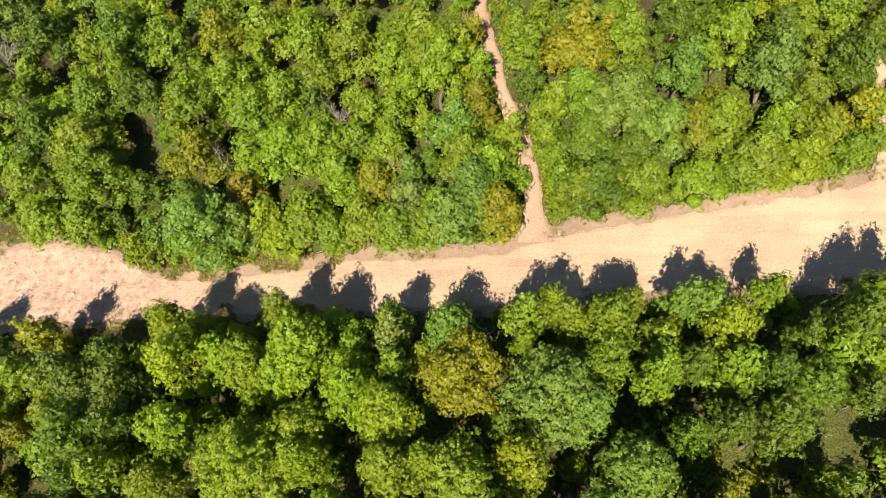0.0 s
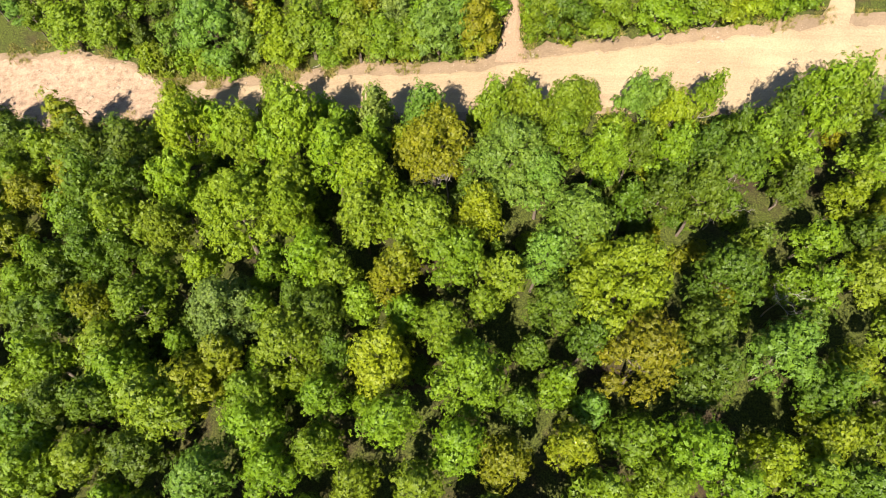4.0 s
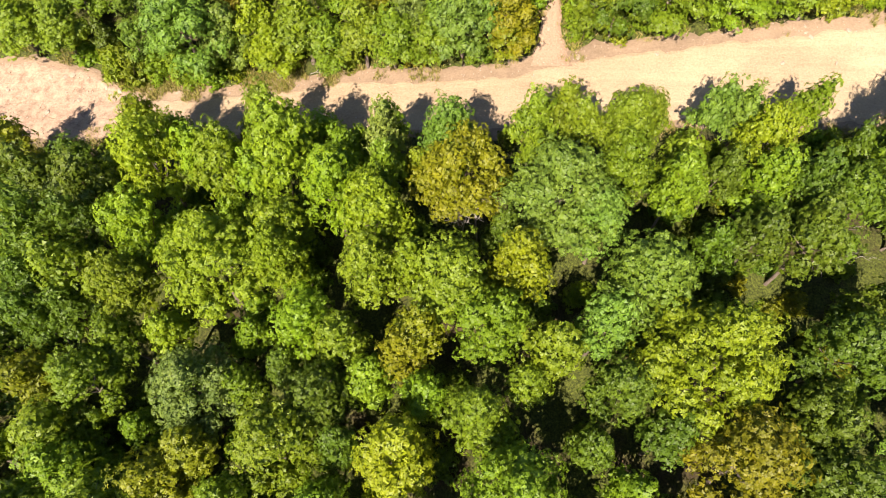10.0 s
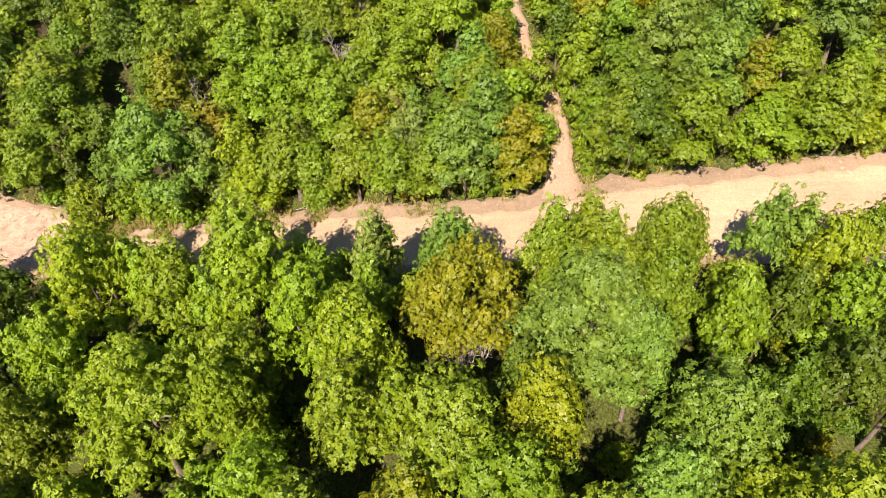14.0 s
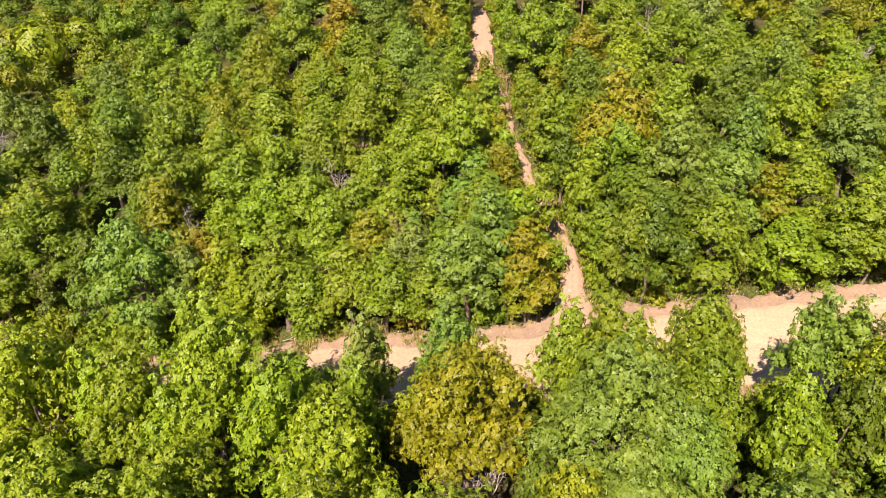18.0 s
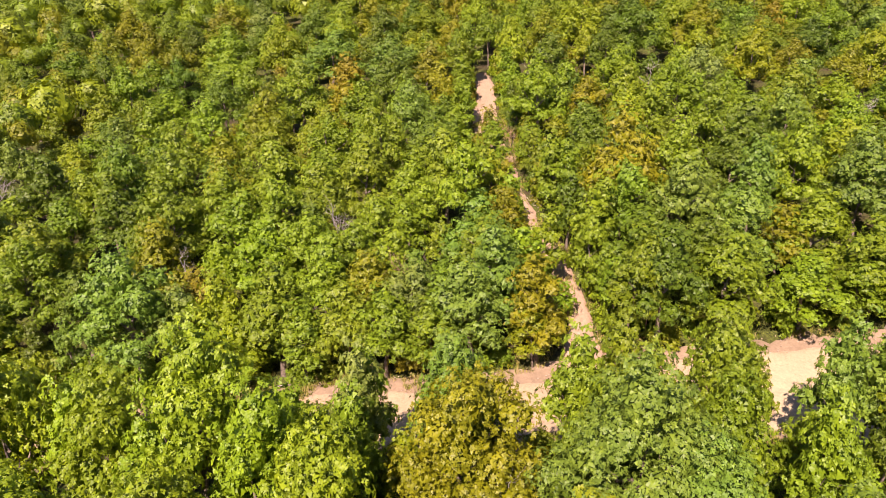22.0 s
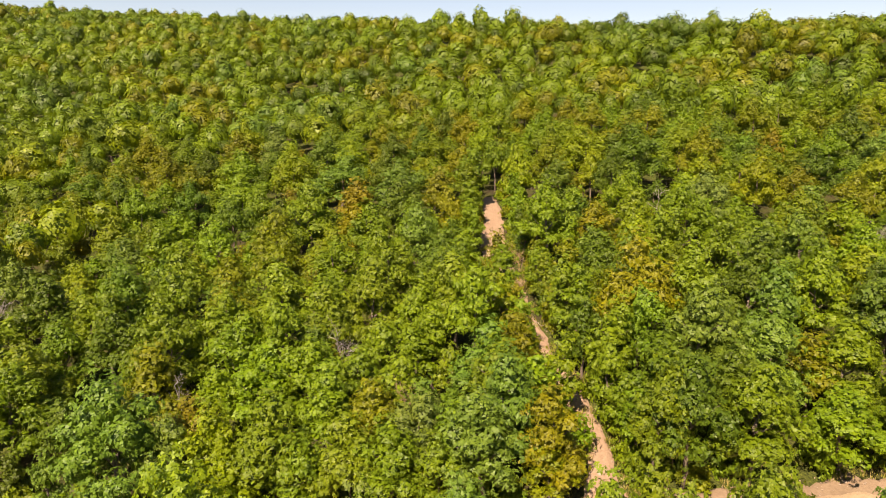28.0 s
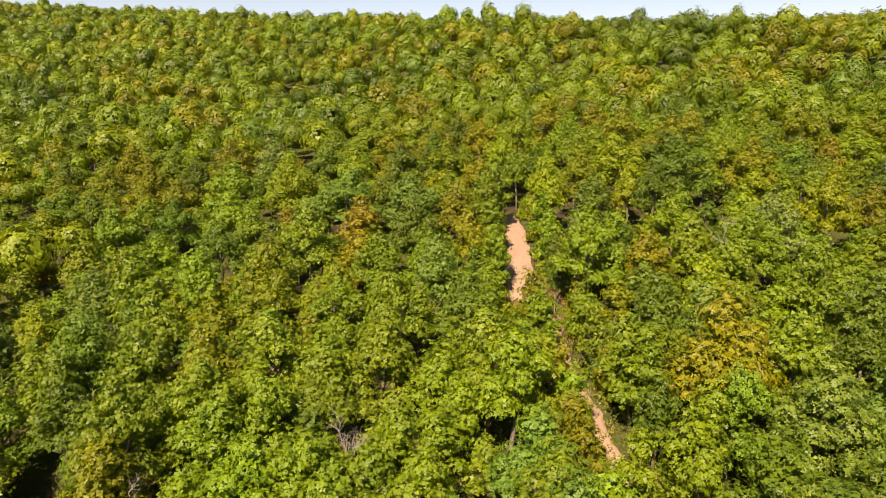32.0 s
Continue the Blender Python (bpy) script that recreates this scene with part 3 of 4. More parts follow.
tree(-13.3, 46.7, 2.5, 9.0, "L")
tree(-3.8, 43.9, 2.1, 7.6, "L")
tree(-0.6, 44.7, 2.6, 10.4, "L")
tree(-2.2, 48.1, 2.7, 10.1, "L")
tree(2.0, 47.2, 1.9, 7.5, "Y")
tree(-5.5, 47.6, 2.5, 7.9, "L")
tree(-9.5, 49.1, 2.8, 9.7, "L")
tree(-14.2, 51.1, 2.8, 8.3, "L")
tree(-18.9, 51.9, 2.9, 9.8, "L")
tree(-21.6, 45.6, 3.3, 10.2, "G")
tree(-23.9, 52.2, 2.6, 9.3, "O")
tree(-25.3, 42.9, 3.3, 11.4, "G")
tree(-24.0, 39.0, 3.0, 9.6, "O")
tree(-31.5, 46.3, 2.6, 8.7, "D")
tree(-36.7, 41.0, 3.9, 9.5, "L")
tree(-35.1, 37.3, 3.3, 9.9, "G")
tree(-37.1, 46.8, 2.6, 8.1, "V")
tree(-41.7, 42.2, 3.1, 10.8, "D")
tree(-43.5, 54.1, 3.0, 9.7, "D")
tree(-37.7, 52.1, 2.4, 8.3, "G")
tree(-33.6, 52.3, 2.9, 10.7, "D")
tree(-28.6, 51.8, 2.9, 9.8, "L")
tree(-25.1, 35.3, 2.2, 7.5, "D")
tree(-29.5, 35.5, 2.4, 7.5, "D")
tree(10.9, 32.7, 2.2, 9.2, "G")
tree(13.0, 32.7, 2.7, 9.8, "D")
tree(12.8, 36.7, 3.0, 8.6, "D")
tree(9.2, 38.2, 1.3, 6.9, "L")
tree(9.2, 41.1, 1.9, 8.5, "L")
tree(8.0, 43.9, 1.5, 7.1, "D")
tree(7.7, 47.3, 2.0, 8.0, "L")
tree(12.3, 46.0, 3.1, 11.2, "O")
tree(11.8, 42.7, 2.3, 9.0, "V")
tree(15.7, 41.2, 3.0, 10.1, "B")
tree(16.7, 47.0, 2.6, 10.2, "G")
tree(18.9, 38.8, 3.0, 9.0, "B")
tree(16.8, 35.7, 2.5, 8.4, "D")
tree(17.2, 33.4, 2.8, 8.8, "G")
tree(22.9, 34.3, 2.8, 6.5, "G")
tree(22.8, 39.1, 2.0, 7.0, "O")
tree(21.9, 43.7, 2.6, 10.2, "B")
tree(25.0, 39.7, 3.0, 8.2, "G")
tree(28.3, 35.8, 2.9, 8.5, "G")
tree(29.4, 35.3, 2.7, 6.2, "Y")
tree(26.7, 34.9, 2.0, 5.6, "G")
tree(32.3, 35.7, 2.4, 6.7, "Y")
tree(34.7, 38.6, 2.3, 7.0, "Y")
tree(36.5, 36.5, 2.2, 6.7, "G")
tree(30.2, 43.6, 3.0, 10.8, "B")
tree(26.4, 46.7, 2.6, 10.1, "G")
tree(33.1, 41.8, 2.6, 8.3, "G")
tree(37.8, 44.6, 2.6, 10.2, "D")
tree(31.3, 47.8, 2.6, 8.6, "D")
tree(21.7, 48.7, 2.1, 8.2, "D")
tree(-34.0, 48.9, 2.3, 9.5, "G")
tree(-16.3, 44.5, 2.5, 9.6, "L")
tree(-5.0, 41.8, 1.9, 7.0, "L")
tree(-14.5, 21.4, 2.1, 10.5, "L")
tree(-4.6, 19.3, 1.6, 10.8, "P")
tree(-7.2, 16.9, 2.1, 10.1, "Q")
tree(-24.5, 21.5, 2.1, 11.1, "Y")
tree(-18.7, 18.3, 1.8, 11.1, "Q")
tree(15.0, 22.1, 1.3, 8.0, "L")
tree(18.6, 16.1, 1.6, 9.8, "D")
tree(5.6, 18.3, 1.0, 9.2, "G")
tree(7.8, 21.5, 1.6, 9.7, "L")
tree(-22.7, 76.6, 4.0, 12.0, "L")
tree(-22.9, 93.6, 5.1, 11.8, "B")
tree(-12.8, 89.2, 4.1, 10.9, "B")
tree(-14.1, 70.0, 3.0, 10.0, "L")
tree(-7.3, 64.2, 2.8, 10.1, "B")
tree(-4.0, 49.1, 3.0, 8.5, "L")
tree(0.5, 49.8, 1.7, 6.6, "L")
tree(-34.3, 79.1, 3.8, 10.4, "D")
tree(-24.9, 68.9, 3.0, 10.5, "O")
tree(-38.6, 67.9, 3.1, 10.6, "G")
tree(-66.2, 97.8, 5.1, 11.1, "D")
tree(-84.7, 135.6, 5.5, 13.9, "D")
tree(-53.0, 69.9, 2.8, 8.7, "L")
tree(-56.8, 115.4, 4.7, 12.5, "L")
tree(-40.1, 99.5, 4.6, 12.8, "L")
tree(-39.8, 116.1, 4.2, 12.5, "P")
tree(-50.3, 85.2, 3.7, 11.4, "G")
tree(-66.7, 86.4, 4.2, 9.9, "D")
tree(3.8, 87.5, 2.8, 10.9, "Y")
tree(8.7, 93.5, 3.3, 10.1, "O")
tree(7.3, 48.3, 1.9, 8.5, "L")
tree(10.5, 56.7, 2.7, 8.1, "D")
tree(16.2, 86.1, 3.2, 10.5, "D")
tree(16.5, 69.6, 2.6, 8.8, "G")
tree(25.8, 74.9, 3.7, 9.8, "P")
tree(30.7, 60.2, 2.5, 8.9, "B")
tree(22.6, 51.6, 3.0, 10.4, "D")
tree(38.4, 68.1, 2.8, 8.0, "Y")
tree(38.8, 82.0, 3.2, 9.0, "O")
tree(32.8, 53.1, 2.5, 7.7, "Y")
tree(30.8, 108.1, 3.7, 11.6, "G")
tree(15.3, 48.3, 1.9, 7.9, "O")
tree(17.9, 42.6, 2.4, 8.0, "D")
tree(10.0, 75.0, 2.7, 7.9, "L")
tree(-4.6, 77.9, 2.3, 8.5, "O")
tree(-3.2, 92.3, 2.6, 10.6, "L")
tree(-9.6, 107.3, 4.2, 10.2, "G")
tree(-25.1, 128.3, 5.0, 12.4, "L")
tree(-42.7, 151.2, 5.9, 12.3, "G")
tree(36.7, 93.0, 3.6, 9.3, "D")
tree(49.1, 83.6, 3.6, 10.9, "Y")
tree(21.9, 108.6, 3.7, 9.9, "O")
tree(55.4, 104.5, 4.4, 12.7, "D")
tree(-97.5, 126.1, 5.8, 12.7, "L")
tree(-86.5, 168.8, 5.9, 12.7, "D")

# openings in the crowns, placed to fit the camera's view; nothing is sown there
GAPS = ((5.5, 20.6), (5.0, 17.6), (17.6, 20.4), (15.8, 19.6), (23.2, 6.7), (19.5, 10.2), (12.6, 12.4), (27.2, 17.0), (30.4, 9.5), (14.3, 12.2), (-16, 13.7), (-0.2, 12), (-8, 12.7),
        (-23.9, 5), (7.9, -1.1), (15.6, 0.3), (-25.8, -0.5), (-3.5, -6.7), (-30.9, 40.7), (-22.5, 35.6), (-33.6, 43.6), (21.4, 34.4), (20.6, 39.6))


# the trees between those, sown at random
def sow(x0, x1, y0, y1, tries, low, high, tones, gap=0.72):
    for _ in range(tries):
        x, y, r = rng.uniform(x0, x1), rng.uniform(y0, y1), rng.uniform(low, high)
        if bare(x, y) < 0.75 * r or any((x - a) ** 2 + (y - b) ** 2 < (gap * (r + c)) ** 2 for a, b, c in stand):
            continue
        if 50 < y < 70 and abs(x - 0.7) < 1.2 + r:
            continue
        if any((x - a) ** 2 + (y - b) ** 2 < 8.0 for a, b in GAPS):
            continue
        tree(x, y, r, (2.6 if r < 2 and y > 30 else 4.8 if y < 26 else 3.4) + 1.9 * r + rng.uniform(-1.4, 1.4), rng.choice(tones))


# beside the footpath, and between the trees above
tree(12.7, 19.7, 2.2, 11.5, "L")
tree(17.4, 19.2, 1.9, 6.6, "G")
tree(33.5, 20.5, 2.6, 14.6, "G")
tree(36.7, 21.2, 2.4, 13.6, "L")
tree(30.8, 19.0, 2.3, 13.1, "D")
tree(39.2, 44.6, 1.7, 7.0, "G")
tree(44.6, 43.0, 1.8, 7.4, "G")
tree(42.6, 49.6, 2.2, 7.7, "G")
tree(0.6, 101.0, 2.6, 9.0, "L")
tree(-3.2, 90.0, 2.2, 8.5, "G")
tree(3.4, 89.0, 2.0, 8.0, "O")
tree(3.2, 83.5, 1.8, 7.5, "G")
tree(-2.8, 84.0, 1.8, 7.5, "L")
tree(-2.7, 78.0, 1.6, 6.5, "G")
tree(3.6, 77.0, 1.7, 7.0, "L")
tree(-1.9, 72.6, 1.3, 5.5, "L")
tree(2.9, 46.6, 1.5, 6.0, "L")
tree(2.6, 51.2, 1.2, 5.0, "O")
tree(5.6, 54.0, 1.4, 6.4, "G")
tree(2.2, 56.0, 1.0, 4.6, "L")
tree(1.8, 57.4, 1.8, 6.8, "L")
tree(1.3, 62.0, 1.6, 6.6, "O")
for _ in range(260):
    y, r = rng.uniform(34, 62), rng.uniform(1.1, 1.7)
    x = float(np.interp(y, TRAIL_Y, TRAIL_X)) + 0.5 * float(np.interp(y, TRAIL_Y, TRAIL_W)) + rng.uniform(0.62, 1.0) * r
    if all((x - a) ** 2 + (y - b) ** 2 > (0.58 * (r + c)) ** 2 for a, b, c in stand):
        tree(x, y, r, 3.2 + 1.8 * r, rng.choice("LGGOB"))
sow(-50, -28, -16, 22, 800, 1.7, 2.6, "GGDLLO")
sow(-28, -2, -16, 4, 500, 1.2, 1.8, "DGGDB", 0.82)
# lightened tones here too, for sunlit crowns
sow(-28, -2, 4, 22, 500, 1.2, 2.2, "LQGLQV", 0.76)
sow(-2, 18, -16, 22, 600, 1.2, 2.4, "GGLDDB", 0.8)
# mostly dark tones, in place of the shade between these crowns
sow(18, 34, -16, 22, 60, 1.2, 1.9, "DDDDGB", 0.9)
sow(34, 50, -16, 24, 500, 1.8, 2.8, "GLLDY")
sow(-52, 55, 46, 82, 900, 2.4, 3.6, "GGLLLDBOY", 0.86)
sow(-52, 55, 30, 82, 2600, 1.2, 2.0, "GGLLDBOG", 0.70)
sow(-78, 80, 82, 130, 500, 3.2, 4.6, "GGLLDBOYO", 0.74)
sow(-78, 80, 82, 130, 900, 2.0, 3.2, "GGLLDBOYR", 0.74)


# shrubs: thick along the verge and the footpath, thinner under the trees
def sow_shrubs(x0, x1, y0, y1, tries, low, high, near_bare, tones):
    for _ in range(tries):
        if len(bushes) > 297:
            return
        x, y, r = rng.uniform(x0, x1), rng.uniform(y0, y1), rng.uniform(low, high)
        d = bare(x, y)
        if not near_bare[0] + 0.5 * r < d < near_bare[1] or any((x - a) ** 2 + (y - b) ** 2 < (0.62 * (r + c)) ** 2 for a, b, c in bushes):
            continue
        shrub(x, y, r, r * rng.uniform(1.3, 2.4), rng.choice(tones))


sow_shrubs(-42, 46, 29, 42, 620, 1.0, 1.8, (-0.1, 3.2), "LLYGGOV")
sow_shrubs(-6, 14, 36, 66, 420, 0.7, 1.3, (0.0, 2.4), "LGGOLY")
sow_shrubs(-7, 9, 66, 99, 240, 0.8, 1.5, (0.1, 3.6), "GOGROLY")
# dark green shrubs, added to stand in for shade in the gaps
sow_shrubs(14, 30, 2, 20, 60, 0.9, 1.5, (1.0, 60), "DDGDO")
sow_shrubs(-40, 42, 14, 25, 120, 0.7, 1.4, (0.1, 4.0), "LYGGO")
# more dark shrubs in place of gap shade
sow_shrubs(-30, 14, -6, 21, 60, 1.0, 1.7, (1.0, 60), "DDGVG")


# ---- far woods: one growth of leaves, its trees past counting ----
def far_crown(seed, n, leaf, leaves):
    """A distant crown of radius 3: a dome with rounded bosses, clad in leaves that follow its bosses."""
    rng = np.random.default_rng(seed)
    boss = dome(rng, 12, -0.3, 0.34)
    reach = rng.uniform(0.7, 1.25, 12)

    def shape(w, swell):
        near = np.exp((w @ boss.T - 1) / 0.075) * reach
        return w * (0.60 + swell * near.max(1, keepdims=True)) * np.array([3.0, 3.0, 3.3]), boss[near.argmax(1)]

    w = dome(rng, n, -0.40, 0.06)
    p, b = shape(w, 0.46)
    p = p * rng.uniform(0.88, 1.10, (n, 1))
    v, f = rosettes(rng, p, w + 0.9 * (w - 0.75 * b) + rng.normal(0, 0.10, (n, 3)), leaf, leaves, 1.1, 0.25)
    w = dome(rng, n // 3, -0.5, 0.04)
    p, b = shape(w, 0.40)
    cv, cf = rosettes(rng, p * 0.86, w, leaf * 1.7, 2, 1.3, 0.2)
    return np.concatenate([v, cv]), np.concatenate([f, cf + len(v)])


def far_woods():
    rs = np.random.default_rng(11)
    kinds = {"fine": [far_crown(900 + k, 250, 0.46, 3) for k in range(9)], "thin": [far_crown(950 + k, 165, 0.58, 3) for k in range(9)], "distant": [far_crown(980 + k, 100, 0.76, 3) for k in range(9)]}
    cells = {}
    for x, y, r in stand:
        cells.setdefault((int(x // 8), int(y // 8)), []).append((x, y, r))
    V, Fc, C = [], [], []
    base = 0
    for k in range(70000):
        y = -34 + 514 * rs.random() ** 0.9
        x = rs.uniform(-0.82 * max(y, 0) - 62, 0.58 * max(y, 0) + 62)
        edge = min(430, max(205, 300 - 0.6 * x))
        inside = -52 < x < 55 and -16 < y < 80 or -78 < x < 80 and 82 < y < 130
        if inside or bare(x, y) < 2.0 or y > edge + 14:
            continue
        r = rs.uniform(2.6, 4.4) if k < 14000 else rs.uniform(1.7, 2.8)
        cell = (int(x // 8), int(y // 8))
        crest = y > edge - 28
        close = 0.62 if crest else 0.76
        if any((x - a) ** 2 + (y - b) ** 2 < (close * (r + c)) ** 2 for i in (-1, 0, 1) for j in (-1, 0, 1) for a, b, c in cells.get((cell[0] + i, cell[1] + j), ())):
            continue
        cells.setdefault(cell, []).append((x, y, r))
        away = math.hypot(x, y)
        kind = "distant" if y < 40 or away > 270 else "fine" if away < 170 else "thin"
        v, f = kinds[kind][rs.integers(9)]
        a = rs.uniform(0, 6.28)
        turn = np.array([[math.cos(a), -math.sin(a), 0], [math.sin(a), math.cos(a), 0], [0, 0, 1]])
        h = 4.6 + rs.uniform(-0.5, 0.6) if crest else 4.8 + 1.5 * r + rs.uniform(-1.6, 1.6)
        V.append((v * np.array([r, r, r * rs.uniform(0.9, 1.25)]) / 3.0) @ turn.T + np.array([x, y, hill(x, y) + h - 0.85 * r]))
        Fc.append(f + base)
        base += len(v)
        # kinds of tree keep company: olive and yellow stands among the green
        drift = noise.noise(Vector((x * 0.028, y * 0.028, 2.0)))
        keys = "LOYOYOG" if drift > 0.22 else "GBDDGLB" if drift < -0.22 else "LLGGYODLG"
        tone = np.array(TONES[keys[rs.integers(len(keys))]][0]) * rs.uniform(0.68, 1.1)
        C.append(np.tile(np.append(tone, 1.0), (len(v), 1)))
    me = mesh_from("far_woods", np.concatenate(V), np.concatenate(Fc), WOODS_LEAF)
    me.color_attributes.new("tone", "FLOAT_COLOR", "POINT").data.foreach_set("color", np.concatenate(C).astype(np.float32).ravel())
    ob = new("far_woods", me)
    tagged(ob, "dense green and yellowing broadleaf woods covering the hill", "woods", kind="stuff")


far_woods()


# ---- bare and fallen wood ----
def twig_mesh(name, rs, start, way, length, girth, mat, forks=4):
    """One branch with its side twigs."""
    way = Vector(way).normalized()
    verts, faces = [], []

    def shoot(p, d, ln, g, level):
        q = Vector(p) + d * ln
        pts = bent(rs, tuple(p), tuple(q), 4, ln * 0.05)
        v, f = tube(pts, [g, g * 0.8, g * 0.6, g * 0.42, g * 0.2], 5)
        n = len(verts)
        verts.extend(v)
        faces.extend(tuple(k + n for k in face) for face in f)
        if level:
            for k in range(forks):
                side = Vector(tuple(rs.normal(0, 1, 3)))
                shoot(Vector(pts[1 + k % 3 + (k == forks - 1)]), (d * 0.7 + side.normalized() * 0.75 + Vector((0, 0, 0.15))).normalized(), ln * rs.uniform(0.4, 0.62), g * 0.5, level - 1)

    shoot(Vector(start), way, length, girth, 2)
    return mesh_from(name, verts, faces, mat, True)


def bare_tree(x, y, h, spread, mat, name, label, branches=6, lean=0.0):
    rs = np.random.default_rng(int(abs(x * 31 + y * 17)) + 5)
    root = new(name)
    root.empty_display_size = 0.4
    root.location = (x, y, ground_z(x, y))
    tagged(root, label, "dead tree" if "tree" in name else "bush", kind="thing")
    g = 0.02 + 0.008 * h
    top = (lean, 0.1, h * 0.8)
    v, f = tube(bent(rs, (0, 0, -0.3), top, 5, 0.06), [g * 1.2, g, g * 0.85, g * 0.7, g * 0.5, g * 0.25])
    part("trunk", mesh_from("trunk", v, f, mat, True), root)
    for k in range(branches):
        a, z = 6.283 * k / branches + rs.uniform(-0.4, 0.4), h * rs.uniform(0.35, 0.75)
        part("branch", twig_mesh("branch", rs, (lean * z / h, 0.05, z), (spread * math.cos(a), spread * math.sin(a), h * 0.35), (spread ** 2 + (0.3 * h) ** 2) ** 0.5 * rs.uniform(0.7, 1.0), g * 0.45, mat), root)
    return root


def fallen_branch(x, y, length, heading, label, lift=0.05, mat=None, rise=0.05):
    rs = np.random.default_rng(int(abs(x * 13 + y * 29)))
    a = radians(heading)
    me = twig_mesh("fallen_branch", rs, (0, 0, 0), (math.cos(a), math.sin(a), rise), length, 0.02 + 0.012 * length, mat or DEADWOOD, 3)
    ob = new("fallen_branch", me)
    ob.location = (x, y, ground_z(x, y) + lift + 0.06)
    return tagged(ob, label, "branch", kind="thing")


bare_tree(-47.0, 51.0, 8.2, 2.3, DEADWOOD, "dead_tree", "bleached grey leafless tree among green crowns", 8)
bare_tree(-49.3, 52.5, 7.4, 1.8, DEADWOOD, "dead_tree", "bleached grey leafless tree among green crowns", 7)
bare_tree(17.4, 65.0, 9.6, 0.35, DEADWOOD, "dead_tree", "pale bare snag standing above the crowns", 3, 0.7)
bare_tree(5.6, 69.0, 8.4, 0.3, DEADWOOD, "dead_tree", "thin pale bare snag near the footpath", 3, 0.1)
bare_tree(-10.4, 41.0, 7.6, 1.2, DEADWOOD, "dead_tree", "grey leafless treetop rising between green crowns", 5)
bare_tree(-22.0, 38.0, 7.2, 1.0, DEADWOOD, "dead_tree", "grey leafless treetop rising between green crowns", 5)
bare_tree(1.2, 13.9, 6.6, 1.1, DEADWOOD, "dead_tree", "whitish dead treetop with broken limbs", 5, 0.6)
bare_tree(2.5, 14.0, 8.2, 1.0, DEADWOOD, "dead_tree", "whitish dead treetop with broken limbs", 6, -0.3)
bare_tree(-5.3, 15.5, 7.9, 1.1, DEADWOOD, "dead_tree", "whitish dead treetop with broken limbs", 4, 0.2)
bare_tree(26.5, 12.2, 6.5, 1.8, DEADWOOD, "dead_tree", "grey leafless tree in a dark gap of the woods", 7)
bare_tree(31.0, 4.0, 6.0, 1.8, DEADWOOD, "dead_tree", "grey leafless tree in a dark gap of the woods", 7)
bare_tree(-5.0, 36.5, 5.6, 1.1, DRYTWIG, "dead_tree", "brown leafless sapling in the thicket", 8)
bare_tree(12.5, 33.5, 4.2, 0.9, DRYTWIG, "dead_tree", "brown leafless sapling beside the road", 8)
bare_tree(38.5, 62.0, 7.4, 1.4, DEADWOOD, "dead_tree", "grey leafless treetop rising between green crowns", 6)
for bx, by in ((2.4, 65.2), (3.6, 66.6), (2.9, 68.3), (4.4, 63.8), (3.9, 61.6), (-1.6, 95.0)):
    bare_tree(bx, by, 2.4, 0.9, DRYTWIG, "dry_bush", "brown dry leafless bush beside the footpath", 8)
fallen_branch(25.2, 22.9, 3.4, 18, "pale fallen limb at the roadside", 0.5, rise=0.3)
fallen_branch(18.2, 20.4, 2.6, 8, "pale fallen limb under the roadside trees", 1.6, rise=0.1)
for k, (fx, fy) in enumerate(((24.6, 34.8), (25.4, 35.1), (26.0, 34.6), (24.9, 35.4))):
    fallen_branch(fx, fy, 2.4 + 0.2 * k, 24 + 5 * k, "dry sticks lying on the road verge", mat=DRYTWIG)
for fx, fy, fh in ((3.9, 48.5, 60), (6.9, 51.0, 170), (9.6, 45.0, 140), (-13.0, 30.6, 20), (-16.0, 30.2, 80)):
    fallen_branch(fx, fy, 1.8, fh, "grey fallen branch on leaf litter", 0.1)


# ---- stones, grit and grass ----
def rock_mesh(seed):
    bm = bmesh.new()
    bmesh.ops.create_icosphere(bm, subdivisions=2, radius=1.0)
    for v in bm.verts:
        v.co *= 0.75 + 0.5 * noise.noise(v.co * 0.9 + Vector((seed * 7.1, 0, 0)))
        v.co.z *= 0.5
    me = bpy.data.meshes.new("rock")
    bm.to_mesh(me)
    bm.free()
    me.materials.append(ROCK)
    return me


ROCKS = [rock_mesh(k) for k in range(5)]
for k in range(46):
    if k < 30:
        x, y = rng.uniform(-47, -25), rng.uniform(27.5, 32.5)
    else:
        x, y = rng.uniform(8, 42), rng.uniform(30, 35)
    if bare(x, y) > -0.1:
        continue
    rock = new("rock", rng.choice(ROCKS))
    size = rng.uniform(0.12, 0.42)
    rock.matrix_basis = Matrix.LocRotScale((x, y, ground_z(x, y) + 0.05 + 0.1 * size), Euler((rng.uniform(-0.2, 0.2), rng.uniform(-0.2, 0.2), rng.uniform(0, 6.28))), (size, size * rng.uniform(0.6, 1.0), size * 0.6))
    tagged(rock, "pale weathered stone half sunk in dirt", "stone", "stones along the road", "thing")


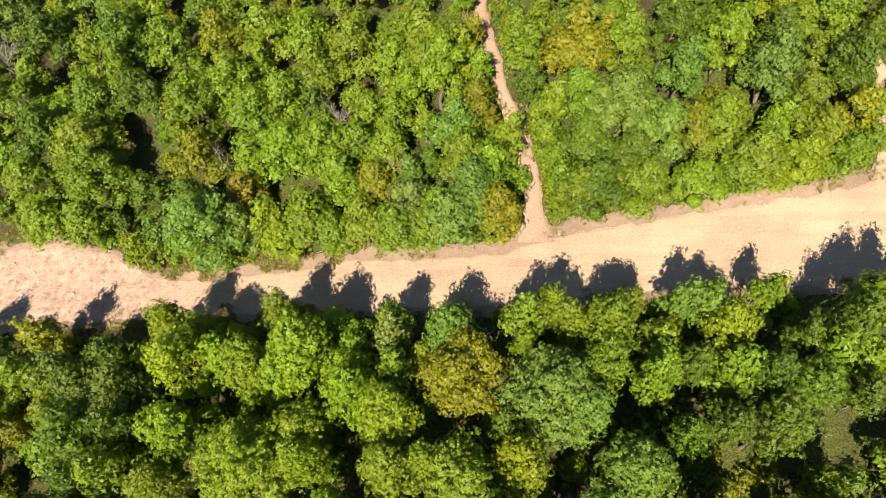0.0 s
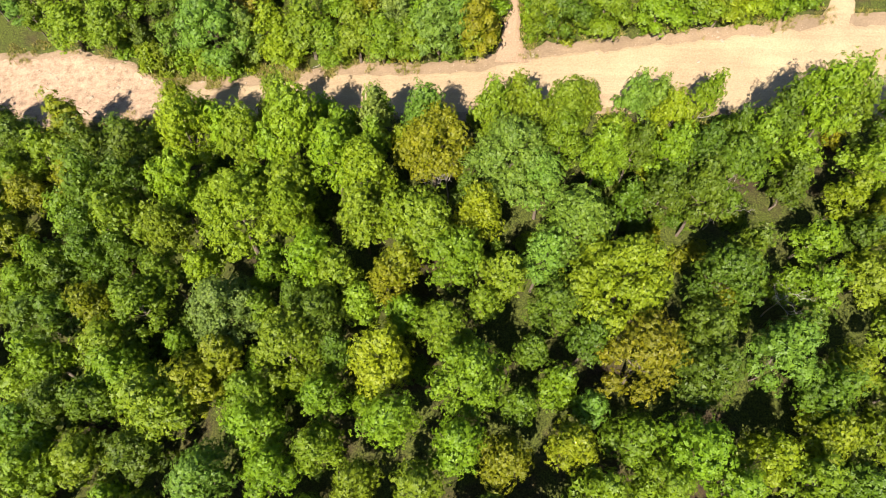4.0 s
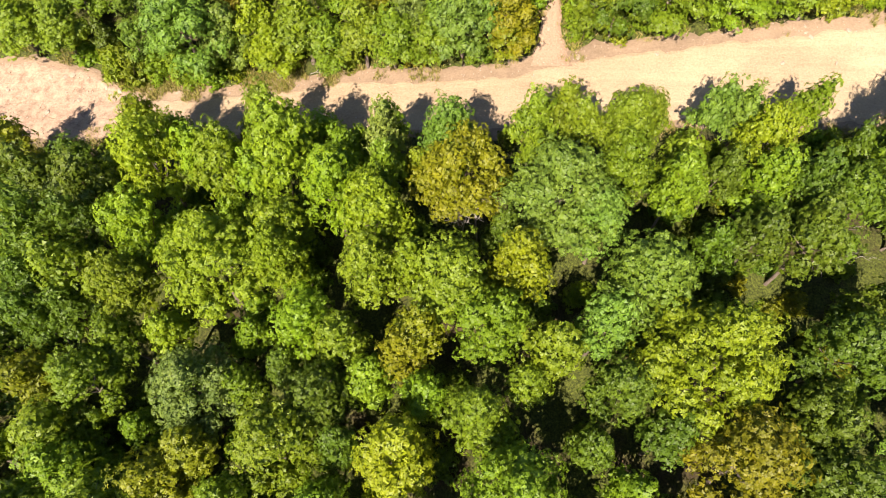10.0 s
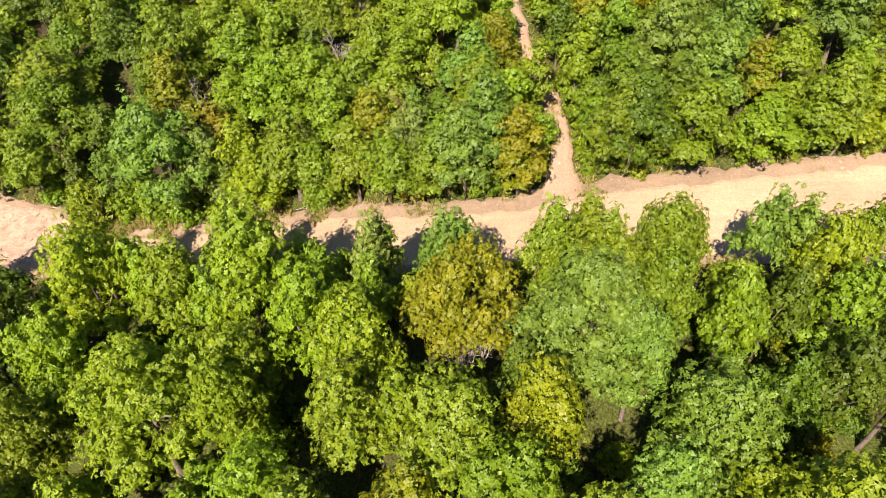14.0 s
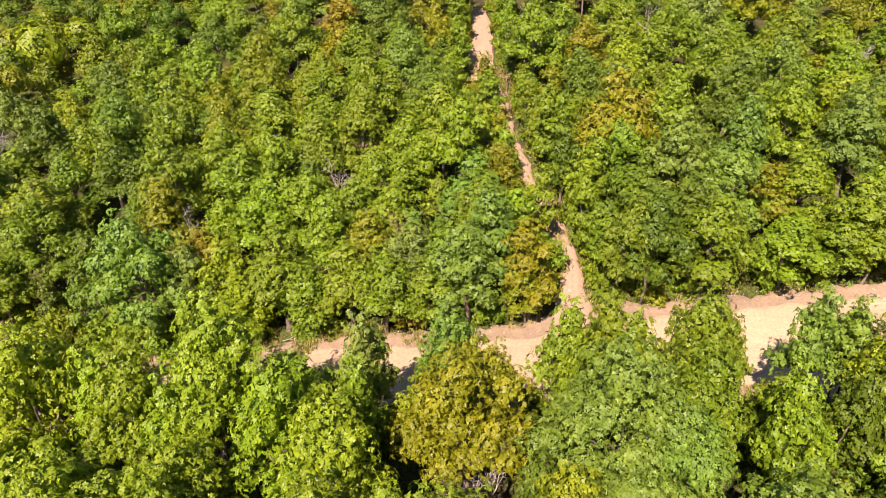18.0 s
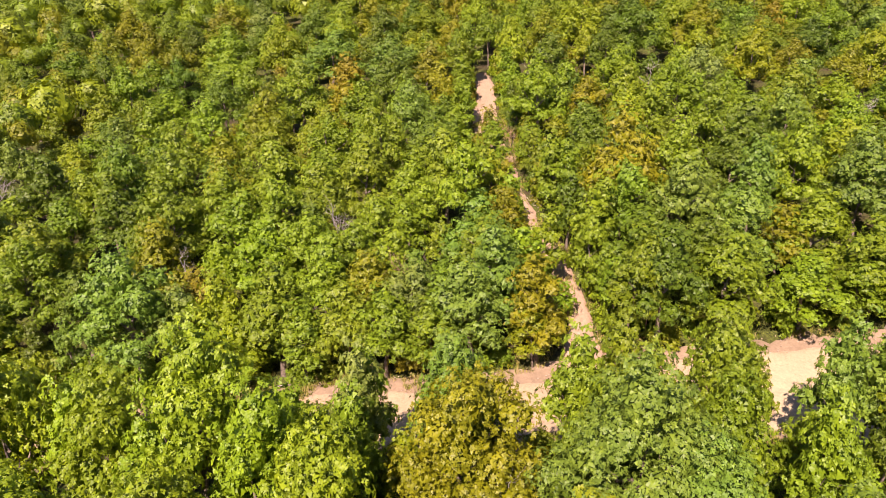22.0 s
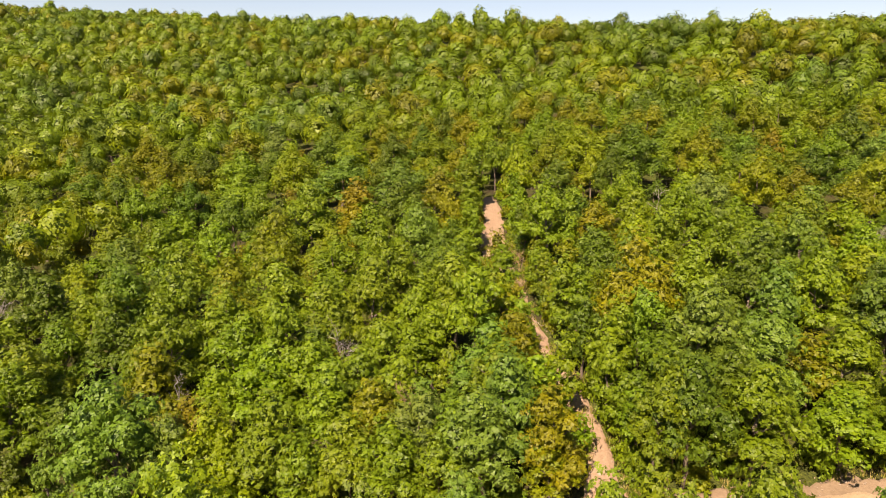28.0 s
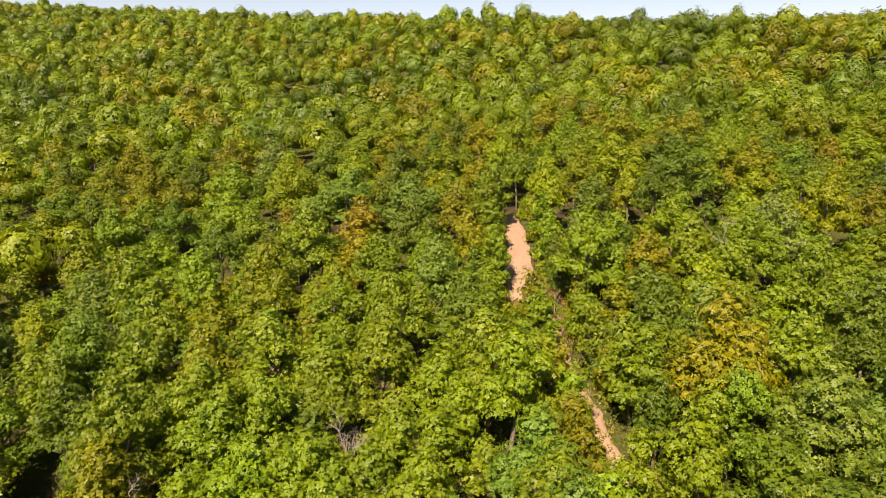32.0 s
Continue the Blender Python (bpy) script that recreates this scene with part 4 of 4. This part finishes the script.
def gravel():
    """Small stones and clods strewn over the bare dirt."""
    rs = np.random.default_rng(3)
    cube = np.array([(a, b, c) for a in (-1, 1) for b in (-1, 1) for c in (-1, 1)], float)
    quads = np.array([(0, 1, 3, 2), (4, 6, 7, 5), (0, 4, 5, 1), (2, 3, 7, 6), (0, 2, 6, 4), (1, 5, 7, 3)])
    V, Q = [], []
    while len(V) < 1500:
        x, y = (rs.uniform(-48, 46), rs.uniform(23, 36)) if rs.random() < 0.75 else (rs.uniform(-1, 10), rs.uniform(30, 92))
        d = bare(x, y)
        if d > 0.4 or (d < -1.6 and x > -26 and rs.random() < 0.75):
            continue
        s = rs.uniform(0.02, 0.075) * (1.5 if rs.random() < 0.1 else 1)
        a = rs.uniform(0, 6.28)
        turn = np.array([[math.cos(a), -math.sin(a), 0], [math.sin(a), math.cos(a), 0], [0, 0, 1]])
        v = cube * rs.uniform(0.55, 1.0, (8, 3)) * np.array([s, s * rs.uniform(0.6, 1), s * 0.6])
        Q.append(quads + 8 * len(V))
        V.append(v @ turn.T + np.array([x, y, ground_z(x, y) + 0.085]))
    ob = new("gravel", mesh_from("gravel", np.concatenate(V), np.concatenate(Q), ROCK))
    tagged(ob, "small pale stones strewn over the dirt", "gravel", kind="stuff")


def grass_material():
    m, nt, bsdf = material("dry_grass", 0.8)
    geo = nt.nodes.new("ShaderNodeNewGeometry")
    nt.links.new(ramp(nt, geo.outputs["Random Per Island"], [(0.0, (0.10, 0.13, 0.015)), (0.45, (0.19, 0.19, 0.03)), (0.75, (0.26, 0.21, 0.06)), (1.0, (0.34, 0.26, 0.13))]), bsdf.inputs["Base Color"])
    return m


def grass():
    """Blades along both verges and the footpath, in drifts."""
    rs = np.random.default_rng(8)
    V = []
    tufts = 0
    while tufts < 5600:
        x, y = (rs.uniform(-50, 47) if rs.random() < 0.6 else rs.uniform(-32, -8), rs.uniform(21, 38)) if rs.random() < 0.85 else (rs.uniform(-1, 12), rs.uniform(32, 80))
        d = bare(x, y)
        if not -1.25 < d < 1.7 or noise.noise(Vector((x * 0.35, y * 0.35, 7))) < -0.08 + 0.3 * (d < -0.2):
            continue
        tufts += 1
        z = ground_z(x, y) + 0.02
        n = int(rs.integers(9, 16))
        a, out, h = rs.uniform(0, 6.28, n), rs.uniform(0.05, 0.3, n), rs.uniform(0.15, 0.5, n)
        root = np.stack([x + rs.normal(0, 0.10, n), y + rs.normal(0, 0.10, n), np.full(n, z)], 1)
        side = np.stack([-np.sin(a), np.cos(a), np.zeros(n)], 1) * 0.022
        tip = root + np.stack([out * np.cos(a), out * np.sin(a), h], 1)
        V.append(np.stack([root - side, root + side, tip], 1).reshape(-1, 3))
    V = np.concatenate(V)
    ob = new("grass", mesh_from("grass", V, np.arange(len(V)).reshape(-1, 3), grass_material()))
    tagged(ob, "tufts of yellowing grass along the dirt", "grass", kind="stuff")


gravel()
grass()
